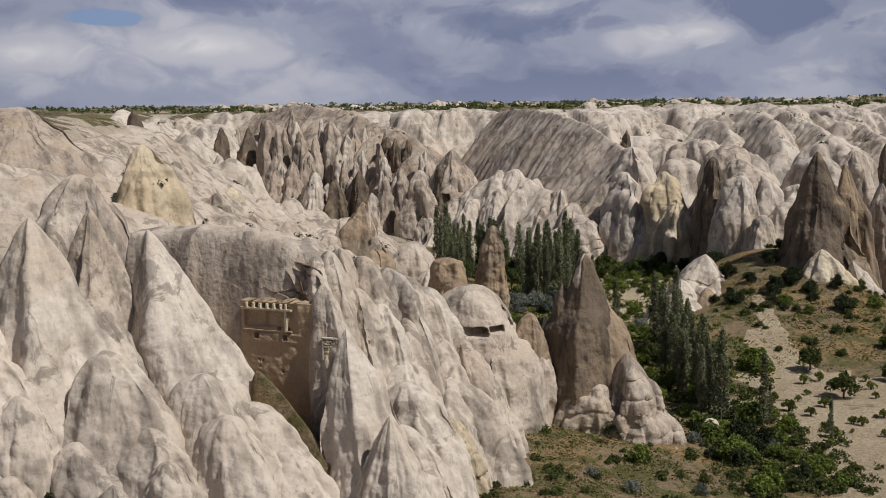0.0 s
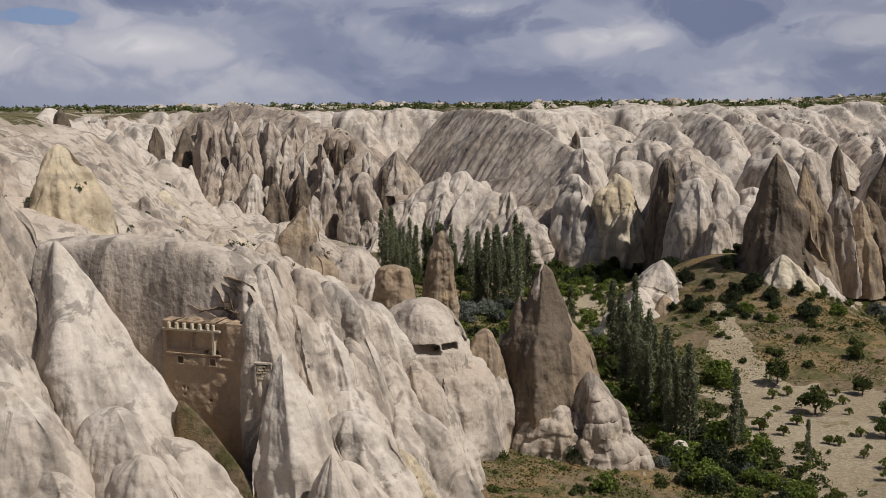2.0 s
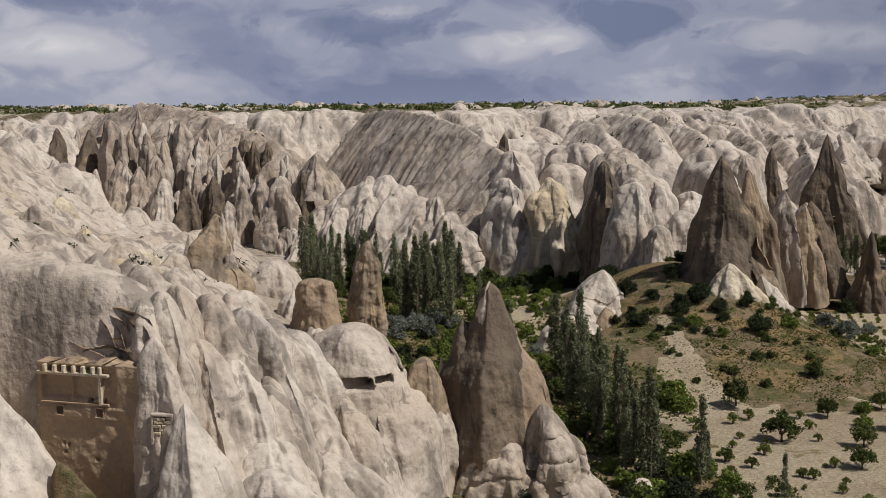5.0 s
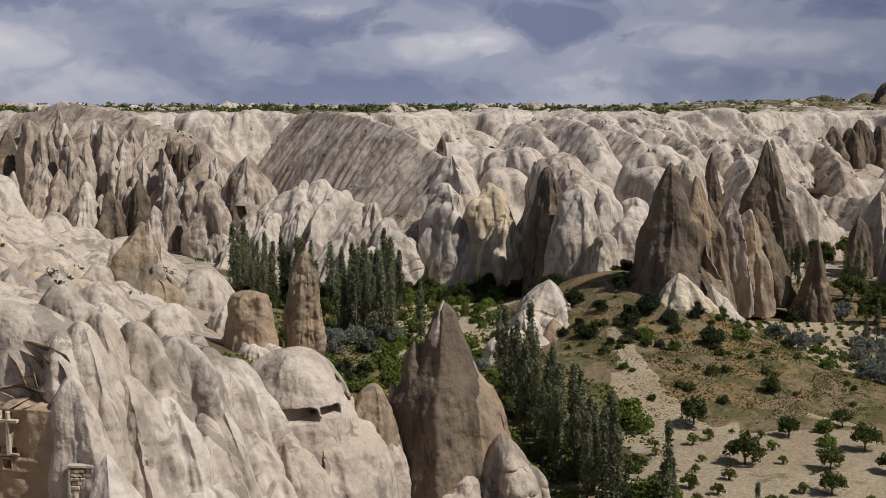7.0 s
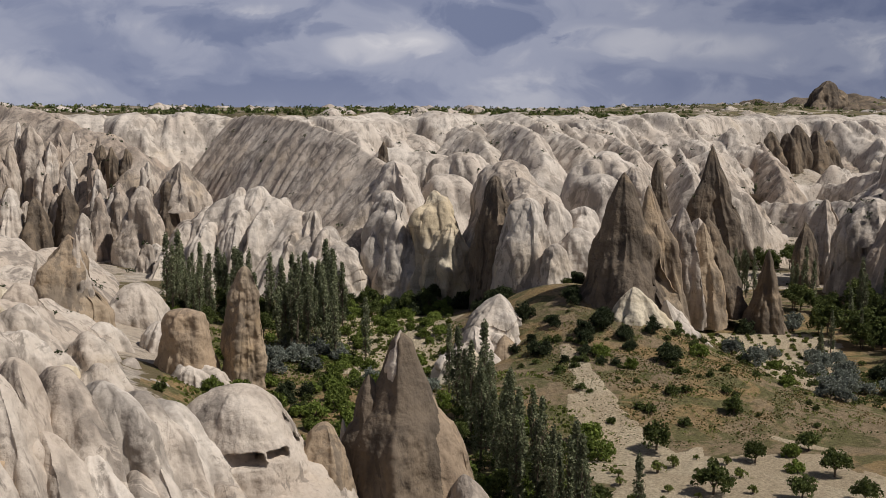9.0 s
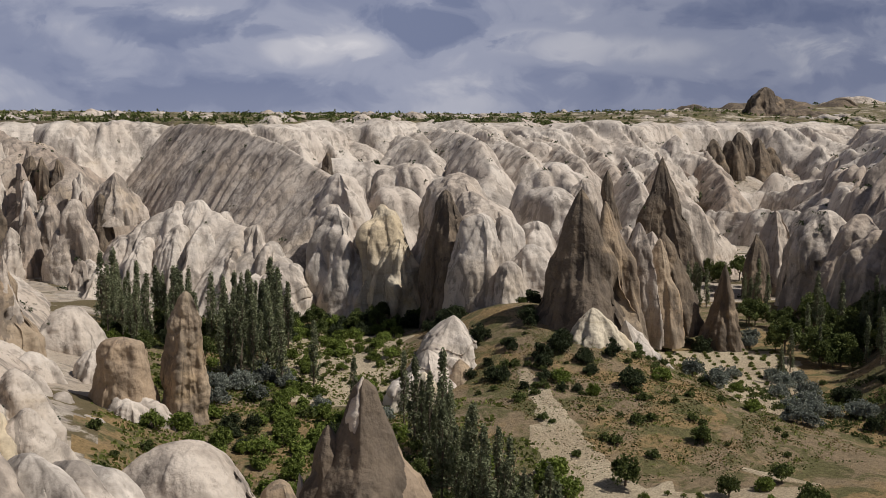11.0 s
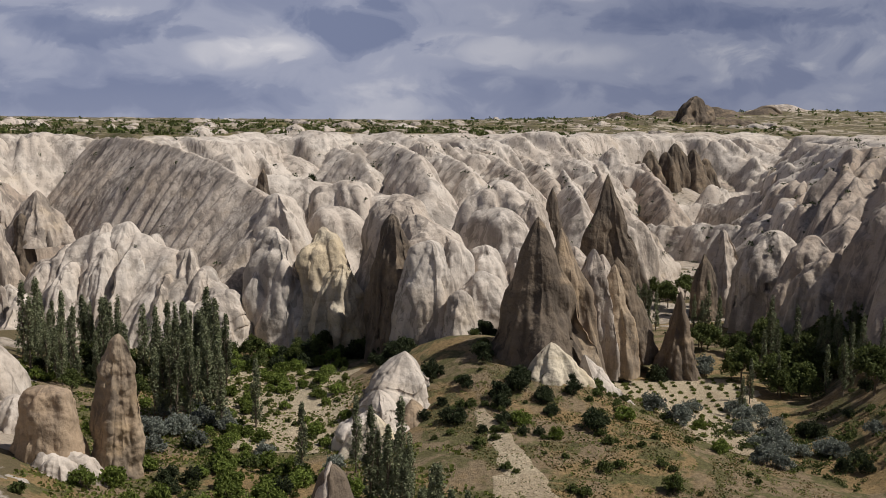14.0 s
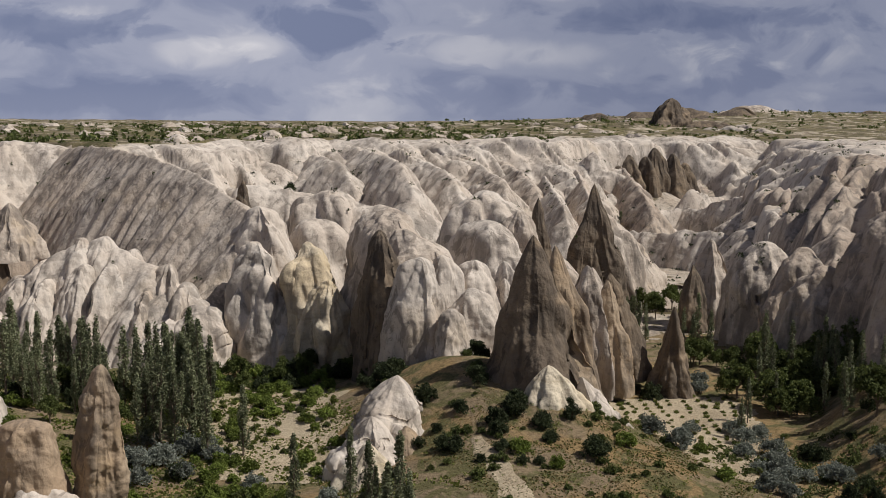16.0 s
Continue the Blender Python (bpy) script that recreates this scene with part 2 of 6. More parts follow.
def leaf_material(name, dark, light):
    m, nt, shader = material(name)
    geo = nt.nodes.new("ShaderNodeNewGeometry")
    info = nt.nodes.new("ShaderNodeObjectInfo")
    colour = mix(nt, geo.outputs["Random Per Island"], dark, light)
    tone = ramp(nt, info.outputs["Random"], [(0.0, 0.75), (1.0, 1.25)], "LINEAR")
    colour = mix(nt, 1.0, colour, tone, "MULTIPLY")
    link(nt, colour, shader.inputs["Base Color"])
    shader.inputs["Roughness"].default_value = 0.75
    through_leaf = nt.nodes.new("ShaderNodeBsdfTranslucent")
    link(nt, colour, through_leaf.inputs["Color"])
    both = nt.nodes.new("ShaderNodeMixShader")
    both.inputs[0].default_value = 0.35
    link(nt, shader.outputs[0], both.inputs[1])
    link(nt, through_leaf.outputs[0], both.inputs[2])
    out = [n for n in nt.nodes if n.bl_idname == "ShaderNodeOutputMaterial"][0]
    link(nt, both.outputs[0], out.inputs["Surface"])
    return m


POPLAR = leaf_material("poplar leaves", (0.115, 0.135, 0.07), (0.27, 0.285, 0.175))
BUSH = leaf_material("bush leaves", (0.05, 0.068, 0.022), (0.14, 0.165, 0.052))
FRESH = leaf_material("fresh leaves", (0.09, 0.125, 0.025), (0.22, 0.27, 0.065))
SILVER = leaf_material("silver leaves", (0.11, 0.125, 0.10), (0.27, 0.29, 0.25))
JUNIPER = leaf_material("dark needles", (0.026, 0.036, 0.018), (0.07, 0.085, 0.04))
VINE = leaf_material("vine leaves", (0.09, 0.115, 0.026), (0.22, 0.24, 0.07))
DRY = leaf_material("dry grass", (0.17, 0.125, 0.055), (0.34, 0.26, 0.12))


def bark_material():
    m, nt, shader = material("bark")
    p = world_place(nt)
    colour = mix(nt, noise_tex(nt, scaled(nt, p, 3, 3, 0.6), 1.0, 5.0), (0.09, 0.07, 0.05), (0.22, 0.18, 0.14))
    link(nt, colour, shader.inputs["Base Color"])
    shader.inputs["Roughness"].default_value = 0.95
    return m


BARK = bark_material()

# relief noise ------------------------------------------------------------
_perm = np.random.RandomState(11).permutation(256)
_perm = np.concatenate([_perm, _perm, _perm])
_grad = np.random.RandomState(12).normal(size=(256, 3))
_grad /= np.linalg.norm(_grad, axis=1)[:, None]


def gnoise(p):
    """Gradient noise, about -1 to 1, at the points p (n x 3)."""
    i = np.floor(p).astype(np.int64)
    q = p - i
    i &= 255
    s = q * q * q * (q * (q * 6 - 15) + 10)
    total = np.zeros(len(p))
    for dx in (0, 1):
        wx = s[:, 0] if dx else 1 - s[:, 0]
        for dy in (0, 1):
            wy = s[:, 1] if dy else 1 - s[:, 1]
            for dz in (0, 1):
                wz = s[:, 2] if dz else 1 - s[:, 2]
                h = _perm[_perm[_perm[i[:, 0] + dx] + i[:, 1] + dy] + i[:, 2] + dz]
                d = q - (dx, dy, dz)
                total += wx * wy * wz * (_grad[h] * d).sum(1)
    return total * 1.6


def fbm(p, octaves=4, gain=0.5):
    total, amp = np.zeros(len(p)), 1.0
    for k in range(octaves):
        total += amp * gnoise(p * 2.0 ** k + 17.3 * k)
        amp *= gain
    return total


def lobes(p, seed=0, flat=False, blunt=0.04):
    """Overlapping rounded cones of uneven height: convex backs that meet in sharp clefts, 0 to about 1."""
    i = np.floor(p).astype(np.int64)
    best = np.zeros(len(p))
    for dx in (-1, 0, 1):
        for dy in (-1, 0, 1):
            for dz in ((0,) if flat else (-1, 0, 1)):
                j = i + (dx, dy, dz)
                h = _perm[_perm[_perm[(j[:, 0] + seed) & 255] + (j[:, 1] & 255)] + (j[:, 2] & 255)]
                c = j + 0.5 + 0.42 * _grad[h]
                d = (p - c) ** 2
                d = d[:, 0] + d[:, 1] + (0 if flat else d[:, 2])
                best = np.maximum(best, (0.6 + 0.5 * _perm[h + 7] / 255.0) * (1.1 - np.sqrt(d + blunt)))
    return best


def smooth(a, lo, hi):
    t = np.clip((a - lo) / (hi - lo), 0, 1)
    return t * t * (3 - 2 * t)


def soft_max(*parts, k=0.8):
    m = np.maximum.reduce(parts)
    return m + np.log(sum(np.exp(k * (q - m)) for q in parts)) / k


# ground ------------------------------------------------------------------


def rim_y(x):
    """Where the plateau begins behind the valley."""
    return 7 * np.sin(x / 15.0) + 5 * np.sin(x / 6.7 + 1) + np.interp(x, [-200, -110, -60, 12, 36, 60, 100, 136, 220, 310, 420], [570, 570, 528, 496, 470, 510, 540, 552, 585, 615, 640])


def rim_x(y):
    """Where the right-hand slope begins to rise."""
    return np.interp(y, [120, 170, 200, 230, 250, 300, 400, 550, 640], [98, 106, 116, 134, 156, 178, 240, 350, 420])


def ground_z(x, y):
    x, y = np.asarray(x, float), np.asarray(y, float)
    flat = np.stack([x, y, np.zeros_like(x)], -1).reshape(-1, 3)
    wave = fbm(flat * 0.02, 3).reshape(x.shape)
    small = fbm(flat * 0.13 + 50, 3).reshape(x.shape)
    floor = 9.7 + 0.0 * x + 3.8 * smooth(y, 178, 208) * (1 - smooth(y, 215, 262)) * smooth(x, 30, 55) * (1 - smooth(x, 84, 105))
    floor = floor + 3.0 * (1 - smooth(x, 12, 40)) * (1 - smooth(y, 150, 190)) - 2.0 * smooth(x, 98, 118)
    hill = 11.5 * np.exp(-((x - 76) / 18) ** 2 - ((y - 254) / 24) ** 2) + 2.5 * np.exp(-((x - 86) / 11) ** 2 - ((y - 235) / 9) ** 2)
    hill = hill - 3.0 * np.exp(-((x - 46) / 12) ** 2 - ((y - 232) / 18) ** 2)
    slope = (0.16 + 0.34 * smooth(y, 108, 150) - 0.24 * smooth(y, 190, 262)) * (1 - 0.85 * smooth(y, 290, 370))
    left = 11.5 + 7.0 * np.exp(-((x + 18.5) / 9) ** 2 - ((y - 114) / 7.5) ** 2) + slope * (4 - x) + 0.45 * smooth(y, 190, 262) * np.maximum(-x - 46 - 14 * smooth(y, 290, 380), 0) + 5.0 * np.exp(-((x - 4) / 9) ** 2 - ((y - 136) / 9) ** 2)
    rim = rim_y(x)
    back = 5 + 50 * np.clip((y - (rim - 135)) / 128, 0, 1.5) ** (2.1 - 0.85 * smooth(x, 40, 75))
    right = 8 + 0.62 * (x - rim_x(y))
    z = soft_max(floor + hill, left, back, right)
    top = 54.8 + 3.7 * smooth(y, 500, 820) + 2.2 * smooth(y, 850, 1300) - 14 * smooth(y, 1500, 3000) + 1.0 * wave
    top = top + 16 * np.exp(-((x - 980) / 330) ** 2 - ((y - 1250) / 260) ** 2) + 6 * np.exp(-((x - 470) / 110) ** 2 - ((y - 900) / 120) ** 2) - 7 * smooth(x, 150, 420) * (1 - smooth(y, 640, 900))
    top = top + 10 * np.exp(-((x - 1500) / 500) ** 2 - ((y - 1400) / 400) ** 2)
    z = -soft_max(-z, -top, k=0.5)
    return z + 0.35 * small + 0.5 * wave


def mesh_grid(name, V, mats, wrap=False, holes=None, index=None):
    """A smooth sheet of quads from a grid of places (rows x columns x 3); wrap joins the last column to the first."""
    r, c = V.shape[:2]
    ids = np.arange(r * c).reshape(r, c)
    right = np.roll(ids, -1, 1)
    a, b, d, e = ids[:-1], right[:-1], right[1:], ids[1:]
    F = np.stack([a, b, d, e], -1)
    F = F if wrap else F[:, :-1]
    F = F.reshape(-1, 4)
    me = bpy.data.meshes.new(name)
    me.vertices.add(r * c)
    me.vertices.foreach_set("co", np.ascontiguousarray(V, dtype=np.float32).ravel())
    me.loops.add(len(F) * 4)
    me.loops.foreach_set("vertex_index", F.astype(np.int32).ravel())
    me.polygons.add(len(F))
    me.polygons.foreach_set("loop_start", np.arange(0, len(F) * 4, 4, dtype=np.int32))
    me.polygons.foreach_set("use_smooth", np.ones(len(F), bool))
    for m in mats:
        me.materials.append(m)
    if index is not None:
        me.polygons.foreach_set("material_index", index(V).astype(np.int32))
    me.update(calc_edges=True)
    return me


def spaced(*runs):
    """Coordinates in runs of (start, end, step)."""
    return np.concatenate([np.arange(a, b, s) for a, b, s in runs])


gx = spaced((-3600, -600, 150), (-600, -120, 16), (-120, 230, 1.6), (230, 560, 5), (560, 1500, 22), (1500, 4300, 150))
gy = spaced((-400, 60, 20), (60, 330, 1.6), (330, 560, 3), (560, 1000, 7), (1000, 1700, 30), (1700, 4600, 150))
GX, GY = np.meshgrid(gx, gy)


def ground_kind(V):
    """0 grassy valley, 1 bare tuff slope, 2 plateau."""
    x, y = V[:-1, :-1, 0], V[:-1, :-1, 1]
    w = fbm(np.stack([x, y, 0 * x], -1).reshape(-1, 3) * 0.06, 3).reshape(x.shape)
    steep = (y > 318 + 14 * w) | ((x < -3 + 5 * w) & (y > 138)) | (x > rim_x(y) + 22 + 8 * w) | ((x < -30) & (y > 90))
    flat = (y > rim_y(x) - 8 + 9 * w) | (V[:-1, :-1, 2] > 52.5 + 1.5 * w)
    return np.where(flat, 2, np.where(steep, 1, 0)).ravel()


ground = new("ground", mesh_grid("ground", np.stack([GX, GY, ground_z(GX, GY)], -1), [EARTH, SLOPE, PLATEAU], index=ground_kind))
tagged(ground, "dry brown grassy valley floor and plateau", "ground", kind="structure")


def strip(name, pts, widths, mat, label, lift=0.10, step=0.8, ragged=0.25):
    """A sheet laid on the ground along a line of places, with ragged edges."""
    pts = np.array(pts, float)
    run = np.concatenate([[0], np.cumsum(np.linalg.norm(np.diff(pts, axis=0), axis=1))])
    u = np.linspace(0, run[-1], max(8, int(run[-1] / step)))
    x, y = np.interp(u, run, pts[:, 0]), np.interp(u, run, pts[:, 1])
    for _ in range(6):
        x[1:-1], y[1:-1] = (x[:-2] + 2 * x[1:-1] + x[2:]) / 4, (y[:-2] + 2 * y[1:-1] + y[2:]) / 4
    w = np.interp(u, run, widths)
    tx, ty = np.gradient(x), np.gradient(y)
    n = np.hypot(tx, ty)
    nx, ny = ty / n, -tx / n
    k = max(6, int(max(widths) * 2 / step))
    s = np.linspace(-1, 1, k)
    edge = 1 + ragged * fbm(np.stack([u * 0.16, 0 * u, 0 * u], -1) + 3, 5)
    edge2 = 1 + ragged * fbm(np.stack([u * 0.16, 0 * u + 9, 0 * u], -1) + 3, 5)
    off = np.where(s[None, :] < 0, s[None, :] * edge[:, None], s[None, :] * edge2[:, None]) * w[:, None]
    X, Y = x[:, None] + nx[:, None] * off, y[:, None] + ny[:, None] * off
    Z = ground_z(X, Y) + lift - 0.35 * np.abs(s[None, :]) ** 8
    ob = new(name, mesh_grid(name, np.stack([X, Y, Z], -1), [mat]))
    return tagged(ob, label, name.replace("_", " "), kind="structure")


strip("path", [(65.5, 227), (64.2, 219), (62.4, 208), (60.5, 200), (59.5, 194)], [1.0, 2.2, 2.6, 3.2, 5.0], SAND, "pale sandy footpath through dry grass", ragged=0.5)
strip("orchard_soil", [(57.5, 202), (58, 190), (57, 178), (66, 166), (66, 150), (60, 132), (56, 114)], [1.0, 6.5, 9.5, 21, 21, 18, 15], SAND, "bare pale sandy soil of a small orchard", ragged=0.4)
strip("lane_soil", [(38, 158), (46, 164), (55, 170)], [2.2, 2.4, 3.0], SAND, "pale sandy lane beside the orchard")
strip("vineyard_soil", [(122, 262), (119, 250), (114, 236), (107, 222), (101, 208)], [17, 19, 14, 7.5, 3.5], SAND, "pale sandy soil of a small vineyard", ragged=0.15)
strip("valley_soil", [(35, 236), (40, 252), (44, 270), (48, 288), (52, 296)], [9, 14, 15, 13, 6], SAND, "pale sandy valley soil with scattered bushes", ragged=0.3)
strip("scree", [(80.5, 183.5), (84, 180.5), (88, 176.5)], [0.8, 1.6, 0.7], SAND, "bare pale scree patch in the grass", ragged=0.5)

# rock formations ---------------------------------------------------------


def finish_rock(name, V, mats, origin, label, category, wrap, index=None):
    ob = new(name, mesh_grid(name, V - np.array(origin), mats, wrap, index=index))
    ob.location = origin
    return tagged(ob, label, category)


def surface_normals(P, wrap):
    """Outward normals of a grid whose columns run round (or along) and whose rows run up (or across)."""
    a = (np.roll(P, -1, 1) - np.roll(P, 1, 1)) if wrap else np.gradient(P, axis=1)
    b = np.gradient(P, axis=0)
    n = np.cross(a, b)
    return n / np.maximum(np.linalg.norm(n, axis=-1), 1e-9)[..., None]


def dent(V, dents):
    """Push hollows into a surface: centre, half width, half height, depth and the way in."""
    shape = V.shape
    P = V.reshape(-1, 3).copy()
    for (cx, cy, cz), w, h, depth, (ix, iy) in dents:
        n = math.hypot(ix, iy)
        ix, iy = ix / n, iy / n
        dx, dy, dz = P[:, 0] - cx, P[:, 1] - cy, P[:, 2] - cz
        along = -dx * iy + dy * ix
        deep = np.abs(dx * ix + dy * iy)
        r = (np.abs(along) / w) ** 4 + (np.abs(dz) / h) ** 4
        k = np.where(deep < 4.5, smooth(-r, -1.25, -0.7), 0) * depth
        P[:, 0] += k * ix
        P[:, 1] += k * iy
    return P.reshape(shape)


def rock(name, label, x, y, z0, z1, rx, ry, mat=None, rot=0, a=1.2, b=0.8, taper=0.0, lean=(0, 0), ribs=9, rib=0.10, rough=0.10, seed=0, seg=112, rows=72, dents=(), ledge=0.0, twist=0.0, category="rock formation", fine=1.0, facets=5, facet=0.75, cleft=1.0, profile=None, turn=None, other=None, split=0.0):
    """A weathered cone, dome, pillar or fin of rock: an oval foot, a profile set by a, b and taper, a leaning tip, ribs and gullies."""
    rs = np.random.RandomState(1000 + seed)
    if y < 165 and min(rx, ry) > 3:
        seg, rows = int(seg * 1.35), int(rows * 1.35)
    th = np.linspace(0, 2 * np.pi, seg, endpoint=False)
    k = np.linspace(0, 1, rows)
    v = np.sin(k * np.pi / 2) ** (1.0 if b < 0.75 else 1.35)
    if b >= 0.75:
        v = k ** 0.9
    prof = (1 - taper * v) * np.clip(1 - v ** a, 0, 1) ** b
    if profile:
        v = k.copy()
        prof = np.interp(v, [q[0] for q in profile], [q[1] for q in profile])
        prof[1:-1] = (prof[:-2] + prof[1:-1] + prof[2:]) / 3
    v[-1] = 1.0
    T, Vv = np.meshgrid(th, v)
    S = np.broadcast_to(prof[:, None], T.shape)
    so = rs.uniform(0, 90, 3)
    ring = np.stack([np.cos(T) * 1.1, np.sin(T) * 1.1, 0 * T], -1).reshape(-1, 3) + so
    ring[:, 2] += (Vv * (0.35 + 0.25 * twist)).ravel()
    warp = fbm(ring, 3).reshape(T.shape)
    gully = np.abs(np.sin(T * ribs / 2 + 2.6 * warp + rs.uniform(0, 6)))
    gully = gully ** 0.7
    fade = np.clip(1.15 - Vv, 0.1, 1) * np.clip(S * 4, 0, 1)
    size = min(rx, ry)
    face_at = np.arange(facets) * 2 * np.pi / facets + rs.uniform(-0.45, 0.45, facets) + rs.uniform(0, 6)
    if turn is not None:
        face_at = np.arange(facets) * 2 * np.pi / facets + radians(turn)
    face_off = rs.uniform(0.78, 1.08, facets)
    bend = T + 0.35 * warp + twist * Vv
    flats = sum((np.maximum(np.cos(bend - fa), 0.04) / fo) ** 9 for fa, fo in zip(face_at, face_off)) ** (-1 / 9)
    flats = np.clip(flats, 0.6, 1.45)
    radial = 1 + facet * (flats / flats.mean() - 1) + rib * (gully - 0.6) * fade * 1.2 + 0.10 * warp
    if ledge:
        level = (z0 + (z1 - z0) * Vv) * 0.42 + 0.5 * warp
        step = np.abs(level - np.round(level)) * 2 + 0.5 * np.abs(level * 2.3 - np.round(level * 2.3))
        radial = radial + ledge * (smooth(step, 0.1, 0.5) - 0.6)
    lx = np.cos(T) * S * rx * radial
    ly = np.sin(T) * S * ry * radial
    c, s = math.cos(radians(rot)), math.sin(radians(rot))
    px = x + lx * c - ly * s + lean[0] * Vv ** 0.9
    py = y + lx * s + ly * c + lean[1] * Vv ** 0.9
    pz = z0 + (z1 - z0) * Vv
    P = np.stack([px, py, pz], -1)
    out = surface_normals(P, True)
    out[-2:] = (0, 0, 1)
    q = P.reshape(-1, 3)
    big = max(size, 2.0)
    warp3 = 0.35 * big * np.stack([gnoise(q / (big * 1.4) + so + 5 * k) for k in range(3)], -1)
    qs = (q + warp3) * np.array([1, 1, 0.30])
    n = rough * size * 0.8 * fbm(q * (1.2 / size) + so, 3)
    soft = 0.30 + 0.70 * cleft
    n = n + soft * 0.40 * big * (lobes(qs / (big * 0.85) + so, 0, False, 0.02) - 0.55)
    n = n + soft * 0.20 * big * (lobes((q + 0.6 * warp3) * np.array([1, 1, 0.24]) / (big * 0.36) + so + 20) - 0.55)
    n = n + fine * (0.45 * soft * (lobes((q + 0.3 * warp3) * np.array([0.6, 0.6, 0.17]) + so, 0, False, 0.02) - 0.5) + 0.11 * fbm(q * 0.8 + so, 4))
    tip = np.clip(S.ravel() * 1.7 + 0.04, 0, 1)
    P = P + (n * tip)[:, None].reshape(*T.shape, 1) * out
    P[-1] = P[-1].mean(0)
    if len(dents):
        P = dent(P, dents)
    # The second material paints stain and shade onto the side away from the sun.
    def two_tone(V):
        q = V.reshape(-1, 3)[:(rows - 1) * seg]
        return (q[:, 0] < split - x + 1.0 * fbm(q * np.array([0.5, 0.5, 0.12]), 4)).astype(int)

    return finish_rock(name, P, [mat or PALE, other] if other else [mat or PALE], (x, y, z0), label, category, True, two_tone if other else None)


def ridge(name, label, pts, front, behind, foot_front, foot_behind, mat=None, spacing=5.0, rib=0.25, jag=0.8, power=1.35, slant=0.0, ends=(0.12, 0.12), rough=0.6, seed=0, step=0.9, rows=60, dents=(), power_behind=None, category="rock ridge", width_front=None, wander=0.9, fall=3.2):
    """A ribbed ridge along a crest line; the front side lies to the right of the line's direction. Feet are heights, widths are metres."""
    rs = np.random.RandomState(5000 + seed)
    pts = np.array(pts, float)
    run = np.concatenate([[0], np.cumsum(np.linalg.norm(np.diff(pts[:, :2], axis=0), axis=1))])
    L = run[-1]
    u = np.linspace(0, L, max(24, int(L / step)))
    crest = np.stack([np.interp(u, run, pts[:, i]) for i in range(3)], -1)
    for _ in range(int(6 + 20 / step)):
        crest[1:-1] = (crest[:-2] + 2 * crest[1:-1] + crest[2:]) / 4
    tx, ty = np.gradient(crest[:, 0]), np.gradient(crest[:, 1])
    n = np.hypot(tx, ty)
    nx, ny = ty / n, -tx / n
    so = rs.uniform(0, 90, 3)
    zc = crest[:, 2] + jag * fbm(np.stack([u / (spacing * 1.1), 0 * u, 0 * u], -1) + so, 4)
    t = u / L
    e = np.ones_like(t)
    if ends[0]:
        e *= np.sqrt(np.clip(1 - np.clip(1 - t / ends[0], 0, 1) ** 2, 0, 1))
    if ends[1]:
        e *= np.sqrt(np.clip(1 - np.clip(1 - (1 - t) / ends[1], 0, 1) ** 2, 0, 1))
    w = np.concatenate([-np.linspace(1, 0, rows)[:-1], np.linspace(0, 1, rows)]) if behind else np.linspace(0, 1, rows)
    U, Wd = np.meshgrid(u, w, indexing="ij")
    aw = np.abs(Wd)
    side = np.where(Wd >= 0, 1.0, -1.0)
    frontw = np.interp(u, run, width_front) if width_front else np.full_like(u, front)
    width = np.where(Wd >= 0, frontw[:, None], behind)
    foot = np.where(Wd >= 0, foot_front, foot_behind)
    warp = fbm(np.stack([U / (spacing * 2.2), Wd * 0.8, 0 * U], -1).reshape(-1, 3) + so, 3).reshape(U.shape)
    off = aw ** 0.92 * width
    px = crest[:, 0, None] + nx[:, None] * side * off + (tx / n)[:, None] * slant * aw * width * 0.6
    py = crest[:, 1, None] + ny[:, None] * side * off + (ty / n)[:, None] * slant * aw * width * 0.6
    foot = np.minimum(foot, ground_z(px, py) - 2.0 - 4.0 * aw)
    foot = np.where(aw < 0.999, np.minimum(foot, foot[:, -1:] * (Wd >= 0) + foot[:, :1] * (Wd < 0) + 6), foot)
    pw = np.where(Wd >= 0, power, power_behind or power)
    foot = foot * e[:, None] + (min(foot_front, foot_behind) - 4.0) * (1 - e[:, None])
    zz = foot + (zc[:, None] * e[:, None] + foot * (1 - e[:, None]) - foot) * (1 - aw ** pw)
    P = np.stack([px, py, zz], -1)
    out = surface_normals(P, False)
    out = out * np.sign(out[..., 2:] + 1e-6)
    q = P.reshape(-1, 3)
    along = (U + slant * aw * width) / spacing + 0.30 * wander * warp
    run2 = np.stack([along, aw * width / (spacing * fall) + 7 * (side < 0), 0 * U], -1).reshape(-1, 3) + so
    grow = smooth(aw, -0.05, 0.25).ravel()
    d = rib * spacing * 2.1 * (lobes(run2, seed, True, 0.03) - 0.62) * grow
    d = d + rib * spacing * 0.9 * (lobes(run2 * np.array([2.3, 1.2 if fall < 5 else 0.7, 1]) + 11, seed, True, 0.02) - 0.55) * grow
    d = d + rough * 0.7 * fbm(q * 0.10 + so, 3) + rough * 0.6 * (lobes(q * np.array([0.42, 0.42, 0.16]) + so, 0, False, 0.02) - 0.5) + 0.12 * rough * fbm(q * 0.7 + so, 4)
    P = P + d.reshape(*U.shape, 1) * out
    if len(dents):
        P = dent(P, dents)
    mid = crest[len(crest) // 2]
    return finish_rock(name, P, [mat or PALE], (mid[0], mid[1], min(foot_front, foot_behind)), label, category, False)


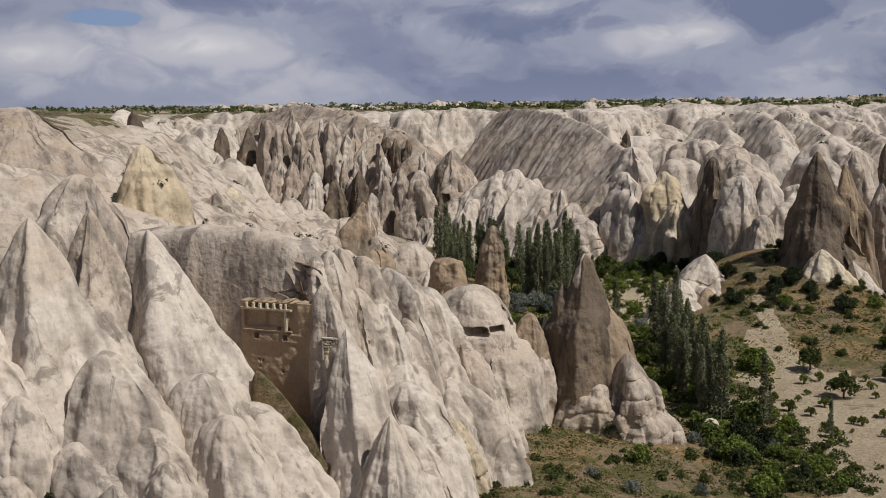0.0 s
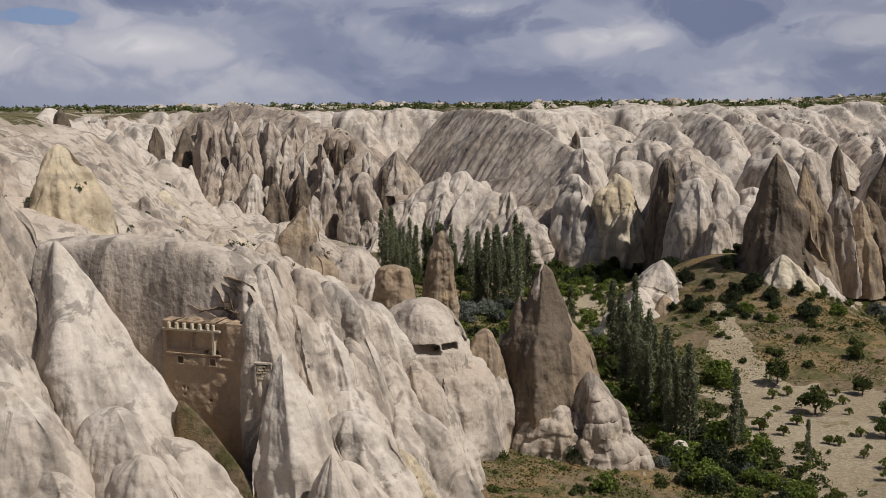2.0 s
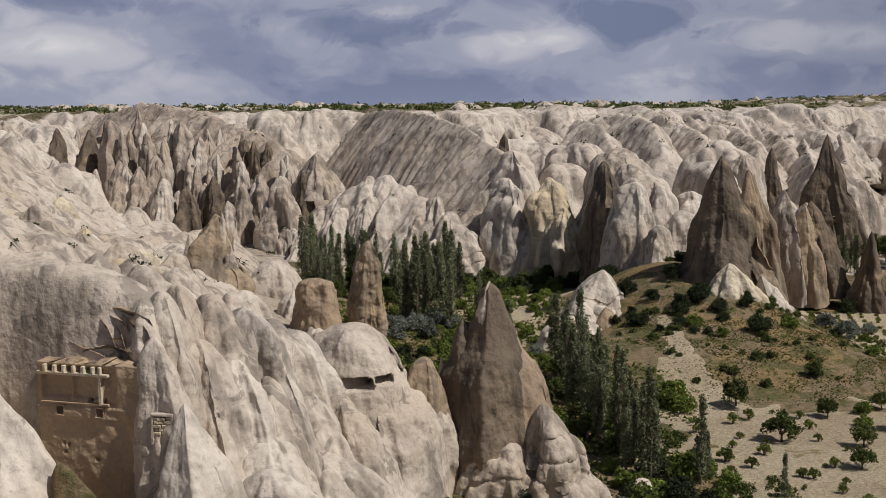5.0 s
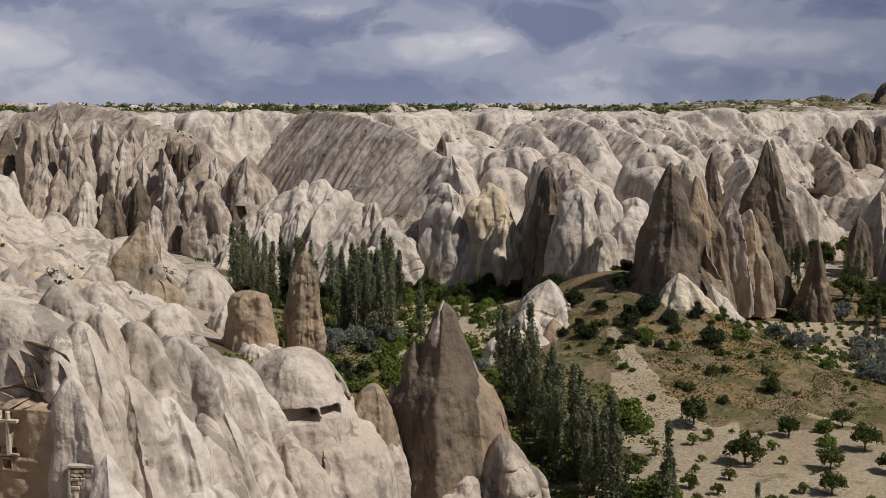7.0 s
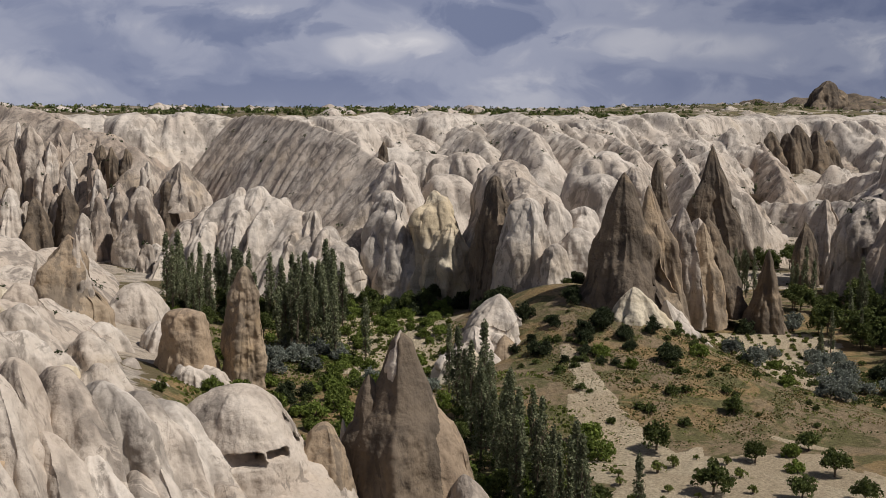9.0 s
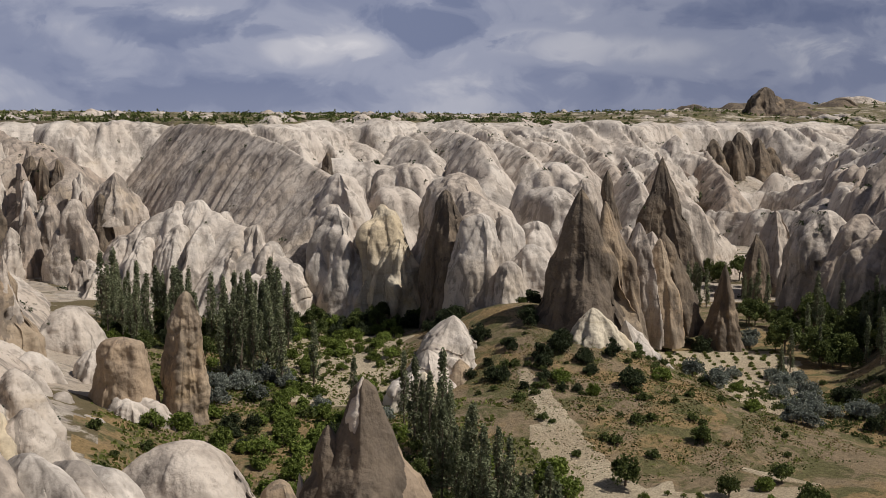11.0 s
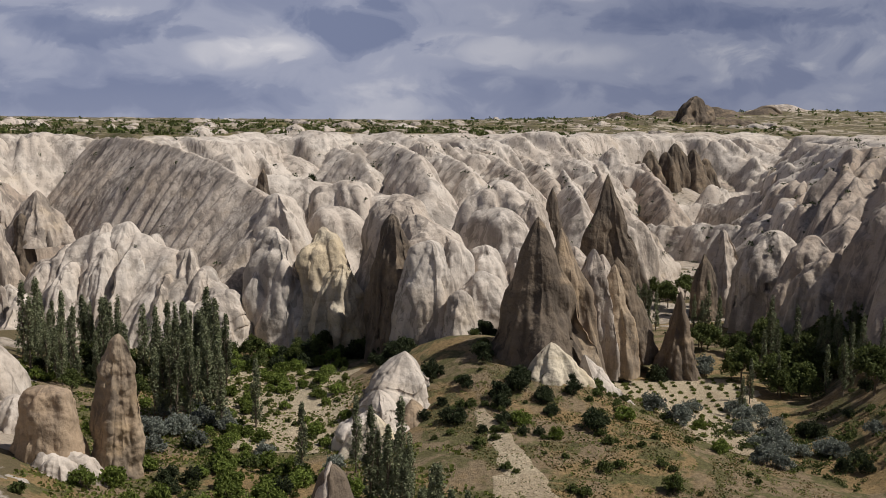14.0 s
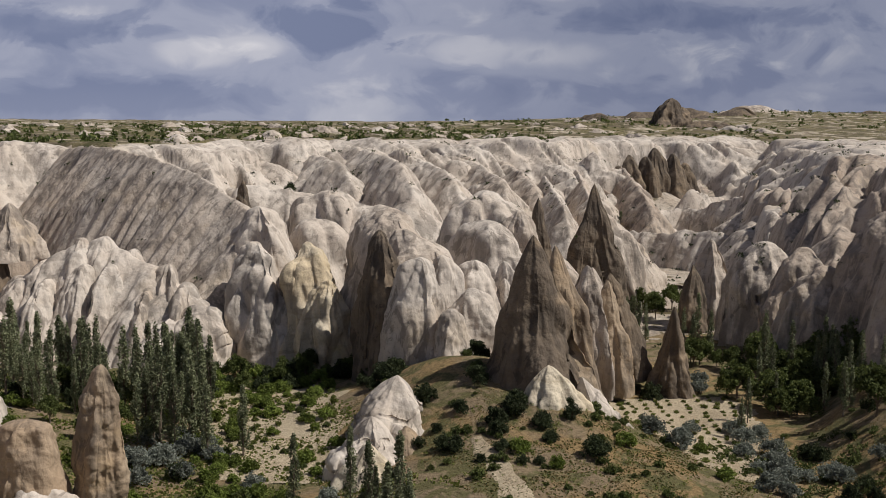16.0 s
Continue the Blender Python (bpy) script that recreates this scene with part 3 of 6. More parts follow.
def badlands(name, label, xs, ys, amp, wave, turn, mat, low, high, seed=0, bare=0.0, stretch=6.0, keep_out=(), cap=54.0, rimmed=False):
    """A sheet of eroded tuff over the slopes: rounded fins with sharp gullies that run downhill, between two heights of the ground."""
    X, Y = np.meshgrid(xs, ys)
    base = ground_z(X, Y)
    c, s = math.cos(radians(turn)), math.sin(radians(turn))
    across, along = X * c + Y * s, -X * s + Y * c
    flat = np.stack([across / wave, along / (wave * stretch), 0 * X + seed * 7.7], -1).reshape(-1, 3)
    wob = fbm(np.stack([X / (wave * 2.4), Y / (wave * 2.4), 0 * X + seed], -1).reshape(-1, 3), 3)
    flat[:, 0] += 0.55 * wob
    flat[:, 1] += 0.35 * np.roll(wob, 7)
    fins = lobes(flat, seed, True, 0.02) * 1.35 + 0.60 * lobes(flat * np.array([2.2, 1.25, 1]) + 9, seed, True, 0.01) + 0.22 * lobes(flat * np.array([5.3, 2.2, 1]) + 5, seed, True, 0.01)
    fins = fins + 0.05 * fbm(flat * np.array([4.0, 4.0, 1]), 3)
    crag = fbm(np.stack([X / (wave * 3), Y / (wave * 3), 0 * X + 40 + seed], -1).reshape(-1, 3), 3)
    mask = smooth(base, low, low + 7) * (1 - smooth(base, high - 1.5, high))
    if rimmed:
        mask = mask * (1 - smooth(Y - rim_y(X) - 12 * smooth(X, 150, 300) + 22 * crag.reshape(X.shape), -16, 0))
    edge = np.minimum(smooth(X, xs[0], xs[0] + 12) * (1 - smooth(X, xs[-1] - 12, xs[-1])), smooth(Y, ys[0], ys[0] + 12) * (1 - smooth(Y, ys[-1] - 12, ys[-1])))
    mask = mask * edge * smooth(crag.reshape(X.shape) + 1.0 - bare, 0.2, 0.6)
    for ox, oy, orx, ory in keep_out:
        mask = mask * smooth(np.hypot((X - ox) / orx, (Y - oy) / ory), 0.75, 1.15)
    h = (fins + 0.5 * crag).reshape(X.shape) * amp * mask - 2.2 * (1 - smooth(mask, 0.02, 0.35)) + 0.4 * mask
    top = base + h
    cap = cap + 3.4 * crag.reshape(X.shape)
    top = np.where(top > cap, cap + 2.5 * np.tanh((top - cap) / 6), top)
    V = np.stack([X, Y, np.where(mask > 0.02, np.maximum(top, base - 2.2), base - 2.2)], -1)
    mid = (float(X.mean()), float(Y.mean()), float(base.mean()))
    return finish_rock(name, V, [mat], mid, label, "badlands", False)


WALL_ZONE = [(30, 408, 40, 70), (-50, 440, 34, 50), (28, 350, 36, 40), (312, 556, 48, 30)]
tagged(badlands("badlands_back", "white eroded tuff badlands below the plateau", np.arange(-125, 440, 1.0), np.arange(330, 650, 1.0), 10.0, 11, 20, WHITE, 12, 70, 1, 0.1, 3.4, WALL_ZONE, 52.5, True), kind="structure")
tagged(badlands("badlands_slope", "pale knobbly tuff slope", np.arange(-115, -8, 0.55), np.arange(136, 345, 0.65), 2.7, 6.4, -38, PALE, 11, 56.5, 2, 0.0, 1.5, (), 48.0), kind="structure")
tagged(badlands("badlands_side", "rose-white eroded tuff slope", np.arange(140, 345, 0.8), np.arange(228, 480, 0.8), 10.5, 10, -48, ROSE, 12, 54.5, 3, 0.2, 3.6, (), 51.0), kind="structure")

CONE, FIN, DOME = "tuff_cone", "tuff_fin", "tuff_dome"

# near ridge on the left: a row of tall pale cones
rock(CONE, "tall pale tuff cone with a blunt tip and smooth flanks", -40.2, 106.5, 10, 44.9, 9.5, 8.0, WHITE, a=1.35, b=0.72, lean=(-1.2, 1.5), ribs=4, rib=0.10, rough=0.08, cleft=0.35, seed=1, seg=170, rows=120, facets=4, facet=0.95, turn=-35)
rock(CONE, "low pale tuff cone at the foot of taller cones", -40, 99.5, 12, 29, 5.0, 4.0, WHITE, a=1.9, b=0.56, ribs=5, rib=0.12, rough=0.07, cleft=0.45, seed=2)
rock(DOME, "broad grey-stained tuff dome behind pale cones", -44, 131, 22, 48, 7.2, 7.5, PALE, a=2.3, b=0.5, ribs=6, rib=0.08, rough=0.07, seed=3)
rock(CONE, "tall pale tuff cone with a narrow ridge tip", -37.0, 116.5, 12, 44.9, 8.2, 7.6, PALE, a=1.25, b=0.72, lean=(-1.8, 2.5), ribs=5, rib=0.12, rough=0.08, seed=4, seg=170, rows=120, cleft=0.4, facets=4, facet=0.95, turn=-30)
rock(CONE, "pale rounded tuff cone in front of a taller one", -30.8, 102.5, 9, 32.2, 8.6, 6.0, WHITE, rot=-10, a=1.9, b=0.56, lean=(-2.6, 1.5), ribs=5, rib=0.12, rough=0.08, cleft=0.4, seed=5, seg=170, rows=110, facets=5, facet=0.8, turn=-40)
rock(CONE, "large smooth white tuff cone with a steep shaded flank", -23.6, 111.0, 9, 42.4, 11.6, 8.6, WHITE, rot=-16, a=1.12, b=0.80, lean=(-9.0, 8.0), ribs=4, rib=0.09, rough=0.08, cleft=0.35, seed=6, seg=190, rows=130, facets=4, facet=0.95, turn=-38)
rock(CONE, "pale tuff shoulder with small hollows", -21.5, 104, 12, 29.6, 7.6, 5.0, WHITE, rot=-12, a=1.9, b=0.56, lean=(-2.7, 1.0), ribs=7, rib=0.14, rough=0.07, cleft=0.6, seed=7, seg=150, rows=90)
rock(CONE, "pale tuff spur running down to the grass", -19, 100.5, 12, 26.4, 6.4, 4.0, WHITE, rot=-15, a=1.9, b=0.56, lean=(-2.2, 1.0), ribs=6, rib=0.14, rough=0.07, cleft=0.6, seed=8)
rock(CONE, "small weathered tuff cone low on the slope", -25.5, 97, 12, 23.3, 3.6, 3.0, PALE, a=1.9, b=0.56, ribs=6, rib=0.14, rough=0.07, seed=9)
rock(CONE, "small weathered tuff cone low on the slope", -30.5, 96, 12, 21.5, 3.4, 3.0, PALE, a=1.9, b=0.56, ribs=6, rib=0.14, rough=0.07, seed=10)
rock(CONE, "small weathered tuff cone low on the slope", -39, 94, 12, 23.0, 4.2, 3.0, PALE, a=1.9, b=0.56, ribs=7, rib=0.16, rough=0.07, seed=11)
rock(CONE, "pale tuff cone at the edge of a gully", -48.5, 112, 12, 40, 6.0, 6.0, PALE, a=1.3, b=0.7, ribs=5, rough=0.07, seed=12)
ridge("rock_curtain", "pale fluted tuff curtain wall above a carved dovecote", [(-37, 128, 41.5), (-30, 125.6, 42.4), (-22, 122.9, 42.0), (-15.3, 120.6, 40.8), (-11.6, 119.6, 38.5)], 4.6, 12, 18, 18, PALE, spacing=7.5, rib=0.09, jag=0.3, power=5.0, power_behind=1.3, rough=0.15, ends=(0.05, 0), seed=1, step=0.3, rows=80, fall=6)
rock(FIN, "dark-streaked tuff slab beside a carved facade", -10.6, 113.6, 14, 36.8, 3.6, 4.6, PALE, rot=20, a=1.9, b=0.55, lean=(-2.4, 1.6), ribs=6, rib=0.16, rough=0.07, cleft=0.35, seed=14)
rock(FIN, "pale tuff rib above a carved facade", -13.6, 117.6, 20, 39.3, 3.4, 3.4, PALE, a=2.2, b=0.5, lean=(-0.6, 1.0), ribs=5, rib=0.10, rough=0.10, cleft=0.2, seed=215)
rock(FIN, "pale tuff rib ending a curtain wall", -10.8, 117.2, 14, 39.8, 4.2, 5.0, PALE, rot=20, a=2.0, b=0.52, lean=(-2.0, 1.8), ribs=5, rib=0.08, rough=0.08, cleft=0.35, seed=214)
rock(CONE, "smooth white tuff cone beside a carved facade", -6.8, 107.8, 10, 33.0, 6.6, 5.6, WHITE, a=1.15, b=0.78, lean=(-3.4, 1.6), ribs=5, rib=0.12, rough=0.08, cleft=0.35, seed=15, seg=150, rows=100, facets=4, facet=0.95, turn=-40)
rock(CONE, "small steep-roofed white tuff cone", -5.6, 103.6, 10, 25.4, 5.6, 4.4, WHITE, a=1.1, b=0.8, ribs=4, rib=0.10, rough=0.07, cleft=0.3, seed=16, seg=130, facets=4, facet=0.95, turn=-55)
rock("rock_ledge", "cream layered tuff ledge above dry grass", 1.2, 116.5, 9, 21.4, 4.6, 3.6, CREAM, a=1.6, b=0.6, lean=(-0.8, 0.5), ribs=7, rib=0.16, ledge=0.14, seed=17)
rock("rock_ledge", "cream layered tuff ledge above dry grass", -3.0, 112.5, 9, 20.2, 4.0, 3.4, CREAM, a=1.6, b=0.6, ribs=7, rib=0.16, ledge=0.14, seed=18)

for i, (x, y, z, w, mat) in enumerate(((-3.4, 112.5, 26.2, 4.2, WHITE), (1.6, 122, 24.0, 4.4, WHITE), (3.4, 131, 24.2, 4.2, PALE), (-3.6, 107.5, 23.0, 3.6, WHITE), (-15.5, 103.0, 22.5, 4.2, WHITE), (-19.5, 99.0, 21.0, 3.8, PALE), (-27.5, 99.5, 25.5, 4.0, WHITE), (-33.8, 98.0, 24.5, 4.0, WHITE), (-43.5, 101, 33.0, 5.0, WHITE), (-36.0, 110.5, 36.0, 4.4, PALE), (-47, 104, 36.5, 5.5, WHITE), (-18.8, 105.6, 26.0, 5.2, WHITE), (-13.5, 101.0, 19.5, 3.6, PALE))):
    rock("tuff_buttress", "pale broken tuff buttress on a steep ridge flank", x + 1.6, y - 0.8, z - 17, z, w * 1.5, w, mat, rot=-15, a=2.2, b=0.52, lean=(-2.6, 2.2), ribs=4, rib=0.10, rough=0.10, cleft=0.6, seed=500 + i, seg=120, rows=90, facets=5, facet=0.85, turn=-38 + 9 * (i % 4))

ridge("dirt_ramp", "dry brown earth ramp below a carved facade", [(-21.5, 113.6, 29.0), (-17, 110.8, 26.0), (-12.8, 107.6, 21.2), (-9, 104.6, 16)], 3.2, 3.4, 10, 10, EARTH, spacing=4, rib=0.06, jag=0.3, power=1.3, rough=0.25, seed=61, step=0.4, rows=30, category="earth ramp")

# ridge with the caves
ridge("rock_ridge", "pale ribbed tuff ridge stepping down to cave dwellings", [(-19, 123.5, 35.0), (-12, 131, 32.0), (-6, 138, 29.6), (-1, 142, 28.2), (4, 145, 27.4), (8, 146.5, 26)], 14, 14, 17, 15, PALE, spacing=4.2, rib=0.42, jag=0.6, power=1.5, rough=0.6, ends=(0.06, 0.15), seed=2, step=0.35, rows=80, fall=2.4, width_front=[19, 17, 13, 9, 6, 5])
RIBS = ((-11.2, 121.6, 39.4, 2.9, 6.5, PALE), (-8.6, 124.4, 38.0, 3.0, 7.5, PALE), (-6.0, 127.2, 36.2, 3.0, 8.0, WHITE), (-3.4, 130.6, 34.4, 3.2, 8.0, PALE), (-1.4, 134.2, 32.6, 3.3, 7.0, WHITE),
        (-9.2, 117.6, 35.4, 2.6, 5.5, PALE), (-6.4, 119.6, 33.4, 2.6, 6.0, WHITE), (-3.6, 122.6, 31.0, 2.7, 6.5, PALE), (-0.6, 126.2, 28.6, 2.8, 6.0, WHITE), (2.6, 130.4, 26.8, 2.8, 5.5, PALE),
        (-3.6, 115.6, 27.4, 2.8, 5.0, WHITE), (1.0, 121.0, 24.2, 2.9, 4.8, WHITE))
for i, (x, y, z, w, l, mat) in enumerate(RIBS):
    rock(FIN, "smooth pale tuff rib with a rounded back", x + 1.6, y - 1.5, 11, z, w * 1.35, l, mat, rot=20 + 3 * (i % 3), a=2.5, b=0.48, lean=(-2.6, 4.6), ribs=4, rib=0.08, rough=0.08, cleft=0.4, seed=900 + i, seg=120, rows=90, facets=4, facet=0.8)
CAVES = [((0.4, 140.0, 25.8), 1.2, 0.5, 2.6, (0.1, 1)), ((3.6, 139.6, 25.8), 1.7, 0.62, 3.4, (0.1, 1)), ((6.9, 140.2, 26.1), 1.0, 0.45, 2.8, (-0.1, 1)), ((5.4, 139.8, 25.5), 0.25, 0.3, 2.4, (0, 1)),
         ((9.0, 141.6, 28.3), 0.3, 0.4, 2.2, (-0.3, 1)), ((9.6, 141.6, 26.4), 0.4, 0.6, 2.0, (-0.2, 1)), ((11.0, 143.0, 26.3), 0.3, 0.35, 1.8, (-0.4, 1))]
rock(DOME, "round pale tuff dome with dark cave mouths cut in its foot", 4.6, 146.2, 13, 31.4, 7.8, 6.6, PALE, rot=8, a=2.5, b=0.5, lean=(-0.8, 0.4), ribs=4, rib=0.06, rough=0.06, seed=22, seg=190, rows=130, dents=CAVES, cleft=0.15)
rock("rock_cliff", "hewn tuff cliff under cave dwellings", 6.0, 145.4, 10, 25.1, 9.4, 7.0, PALE, rot=14, a=5.0, b=0.5, taper=0.06, ribs=9, rib=0.10, rough=0.08, cleft=0.7, seed=23, seg=170, rows=90)
rock("rock_cliff", "smooth hewn tan tuff wall beside a spire", 11.6, 147.0, 12, 27.2, 3.2, 3.6, TAN, rot=20, a=2.3, b=0.5, ribs=5, rib=0.06, rough=0.06, seed=24, cleft=0.2)
SPIRE = [(0, 1.0), (0.2, 0.90), (0.45, 0.72), (0.60, 0.60), (0.68, 0.50), (0.74, 0.34), (0.84, 0.22), (0.93, 0.13), (0.97, 0.10), (1, 0.02)]
# GREY left of the split: dark stone with shade added to its colour.
rock("rock_spire", "tall tuff spire with dark streaks, a shade-darkened grey left side and a tan flank", 20.2, 149.6, 7, 34.9, 9.2, 7.6, WARM, a=1.05, b=0.85, lean=(-0.9, -0.4), ribs=5, rib=0.05, rough=0.05, seed=25, seg=200, rows=150, cleft=0.2, facets=4, facet=0.85, turn=32, profile=SPIRE, other=GREY, split=22.2)
rock("spire_tip", "pale weathered head on a dark spire", 19.3, 149.2, 29.0, 35.1, 1.7, 1.6, PALE, a=1.2, b=0.6, lean=(-0.1, 0), ribs=4, rib=0.12, rough=0.14, seed=225, seg=64, rows=48)
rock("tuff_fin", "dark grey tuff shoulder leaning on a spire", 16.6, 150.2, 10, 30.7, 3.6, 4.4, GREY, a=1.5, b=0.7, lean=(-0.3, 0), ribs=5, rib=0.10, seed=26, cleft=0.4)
rock("tuff_fin", "low pointed tuff shoulder beside a spire", 13.9, 151.0, 11, 26.3, 2.0, 2.6, PALE, a=1.3, b=0.75, ribs=5, rough=0.07, seed=27, seg=64, rows=48)
rock("rock_outcrop", "white-capped cream tuff outcrop with weathered beds", 27.8, 144.8, 4, 21.9, 7.4, 6.2, PALE, a=1.3, b=0.72, lean=(-3.4, 0), ribs=8, rib=0.12, ledge=0.10, rough=0.07, seed=28, seg=170, rows=110, cleft=1.3)
rock("rock_outcrop", "low cream tuff foot above dry grass", 20.5, 144.6, 6, 18.0, 7.0, 4.0, PALE, a=2.0, b=0.55, ribs=9, rib=0.12, ledge=0.10, seed=29)
rock("boulder", "pale detached boulder on the grass", 36.4, 147, 7.4, 12.1, 2.1, 1.9, PALE, a=2.4, b=0.5, ribs=3, rib=0.08, rough=0.14, seed=30, seg=64, rows=44)
rock("rock_outcrop", "cream rock foot showing through dry grass", 30.0, 139.0, 5, 10.8, 2.2, 1.4, CREAM, ribs=5, seed=31, seg=56, rows=36)

# middle ground behind the cave ridge
rock("rock_stump", "tan flat-topped tuff stump", 0.8, 229.5, 11, 24.0, 5.6, 5.0, WARM, ribs=5, rib=0.07, rough=0.10, seed=32, cleft=0.5, profile=[(0, 1), (0.5, 0.78), (0.8, 0.64), (0.93, 0.52), (0.98, 0.32), (1, 0.05)])
rock("rock_outcrop", "pale tuff footing under a stump", 1.5, 227, 8, 16.2, 7.5, 5.0, WHITE, a=2.0, b=0.6, ribs=7, rib=0.15, rough=0.07, seed=33)
for x, y, z, w in ((-8.0, 224.5, 17.2, 4.2), (-5.0, 217.0, 15.4, 4.0), (-9.5, 210.0, 17.0, 4.4), (-8.0, 201.0, 16.2, 4.6), (-3.0, 206.0, 13.6, 3.2), (1.5, 223.0, 15.4, 3.8), (4.4, 225.5, 14.4, 2.8), (-13.0, 226.0, 20.5, 4.6), (-14.5, 214.0, 21.0, 4.4)):
    rock(DOME, "white eroded tuff lump above dry grass", x, y, 6, z, w * 1.15, w, WHITE, rot=20, a=2.0, b=0.55, ribs=5, rib=0.12, rough=0.10, cleft=0.9, seed=int(950 + y + 3 * x), seg=88, rows=64)
rock("rock_pillar", "slender brown tuff pillar among poplars", 10.0, 229.4, 8, 30.6, 3.5, 3.2, TAN, lean=(0.3, 0), ribs=5, rib=0.10, rough=0.16, seed=34, seg=120, rows=120, cleft=0.7, profile=[(0, 1), (0.4, 0.86), (0.7, 0.72), (0.86, 0.52), (0.95, 0.30), (1, 0.06)])
rock("rock_knoll", "craggy grey tuff knoll with a small square window", -20.5, 252, 8, 34.0, 10.8, 8.0, TAN, a=1.25, b=0.74, lean=(1.6, 0), ribs=8, rib=0.2, rough=0.16, cleft=1.3, seed=35, dents=[((-17.0, 245.4, 24.6), 0.5, 0.65, 1.6, (0, 1))], seg=170, rows=110)
rock("tuff_pinnacle", "leaning grey spike on a craggy knoll", -17.6, 251, 20, 34.6, 3.4, 3.2, PALE, a=1.0, b=0.9, ribs=5, seed=36, seg=64, rows=48)
rock("tuff_pinnacle", "leaning grey spike on a craggy knoll", -24.0, 250, 18, 30.4, 3.6, 3.0, PALE, a=1.0, b=0.9, ribs=5, seed=37, seg=64, rows=48)
rock(DOME, "smooth white tuff dome", -8.0, 268, 6, 22.6, 6.6, 7.5, WHITE, a=2.3, b=0.5, ribs=3, rib=0.05, rough=0.06, seed=38, cleft=0.25)
rock(DOME, "small white tuff dome", -3.6, 246, 8, 18.9, 4.8, 5.2, WHITE, a=2.3, b=0.5, ribs=3, rib=0.05, rough=0.06, seed=39, cleft=0.4)
rock(DOME, "small white tuff dome", -13.0, 238, 9, 20.6, 5.0, 4.6, WHITE, a=2.3, b=0.5, ribs=4, rib=0.08, rough=0.07, seed=40, cleft=0.4)
rock("tuff_mound", "low white tuff mound with tilted beds and scree", 57.0, 242.0, 2, 22.0, 13.0, 15.0, WHITE, rot=-20, a=1.35, b=0.76, lean=(1.6, 1.5), ribs=7, rib=0.14, cleft=0.9, ledge=0.05, facets=5, rough=0.16, seed=41, seg=190, rows=120)
rock("tuff_mound", "white eroded shoulder of a low tuff mound", 50.5, 234.0, 2, 17.6, 10.5, 11.5, WHITE, rot=-20, a=1.35, b=0.74, lean=(1.0, 2.0), ribs=7, rib=0.16, cleft=0.9, ledge=0.05, rough=0.16, seed=441, seg=150, rows=90)
rock("tuff_mound", "yellowish scree foot of a white mound", 47.0, 226, 2, 15.2, 7.5, 10.0, CREAM, rot=-14, a=1.3, b=0.7, lean=(2, 4), ribs=9, rib=0.2, cleft=0.6, rough=0.14, seed=42)
rock("tuff_mound", "yellowish scree foot of a white mound", 58.0, 231, 2, 15.8, 6.0, 9.0, TAN, rot=-10, a=1.3, b=0.7, lean=(-1, 4), ribs=9, rib=0.2, cleft=0.6, rough=0.14, seed=43)

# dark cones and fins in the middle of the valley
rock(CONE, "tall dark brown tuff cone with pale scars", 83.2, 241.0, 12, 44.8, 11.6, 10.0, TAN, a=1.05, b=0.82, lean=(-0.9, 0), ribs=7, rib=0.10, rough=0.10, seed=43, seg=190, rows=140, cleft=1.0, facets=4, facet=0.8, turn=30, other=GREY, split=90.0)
rock("tuff_mound", "white eroded tuff foot below a dark cone", 84.0, 231.5, 9, 24.2, 8.0, 5.4, CREAM, rot=-15, a=1.4, b=0.7, lean=(-3, 1), ribs=8, rib=0.2, seed=44)
rock("tuff_mound", "white eroded tuff foot below a dark cone", 92.0, 231.5, 8, 21.4, 6.8, 5.0, WHITE, rot=-30, a=1.2, b=0.8, lean=(-4, 2), ribs=7, rib=0.16, rough=0.07, seed=45)
rock(FIN, "brown and cream tuff fin leaning on a dark cone", 94.5, 250, 12, 41.5, 5.6, 7.0, TAN, a=1.49, b=0.72, lean=(-2.2, 1.5), ribs=6, rib=0.16, seed=46)
rock(FIN, "cream tuff fin with a rounded head", 104.8, 261, 11, 36.2, 4.2, 7.0, PALE, a=1.76, b=0.64, ribs=6, rib=0.14, rough=0.07, seed=47)
rock(FIN, "brown tuff fin with a tapering edge", 111.5, 262.5, 10, 32.6, 5.8, 6.0, TAN, a=1.35, b=0.77, lean=(-1.0, 0), ribs=6, rib=0.16, seed=48)
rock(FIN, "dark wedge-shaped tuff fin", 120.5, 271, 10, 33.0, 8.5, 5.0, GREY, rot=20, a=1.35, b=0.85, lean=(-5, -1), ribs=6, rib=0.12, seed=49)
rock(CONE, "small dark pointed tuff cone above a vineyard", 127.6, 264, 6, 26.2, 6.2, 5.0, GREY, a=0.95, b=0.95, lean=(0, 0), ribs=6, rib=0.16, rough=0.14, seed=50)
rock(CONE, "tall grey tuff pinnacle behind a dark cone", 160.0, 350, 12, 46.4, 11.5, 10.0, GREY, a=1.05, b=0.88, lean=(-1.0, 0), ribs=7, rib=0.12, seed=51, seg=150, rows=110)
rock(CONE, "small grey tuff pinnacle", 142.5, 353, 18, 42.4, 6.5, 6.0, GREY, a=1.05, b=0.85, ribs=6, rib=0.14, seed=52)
rock(FIN, "pale sloping tuff back beside a pinnacle", 178, 366, 8, 37.0, 20, 12, PALE, rot=25, a=1.62, b=0.64, lean=(-10, -4), ribs=8, rib=0.14, rough=0.07, seed=53)
rock(CONE, "pale tuff back below a pinnacle", 128, 298, 8, 30.0, 8.0, 9.0, PALE, a=1.4, b=0.7, ribs=6, rib=0.12, rough=0.07, seed=54)
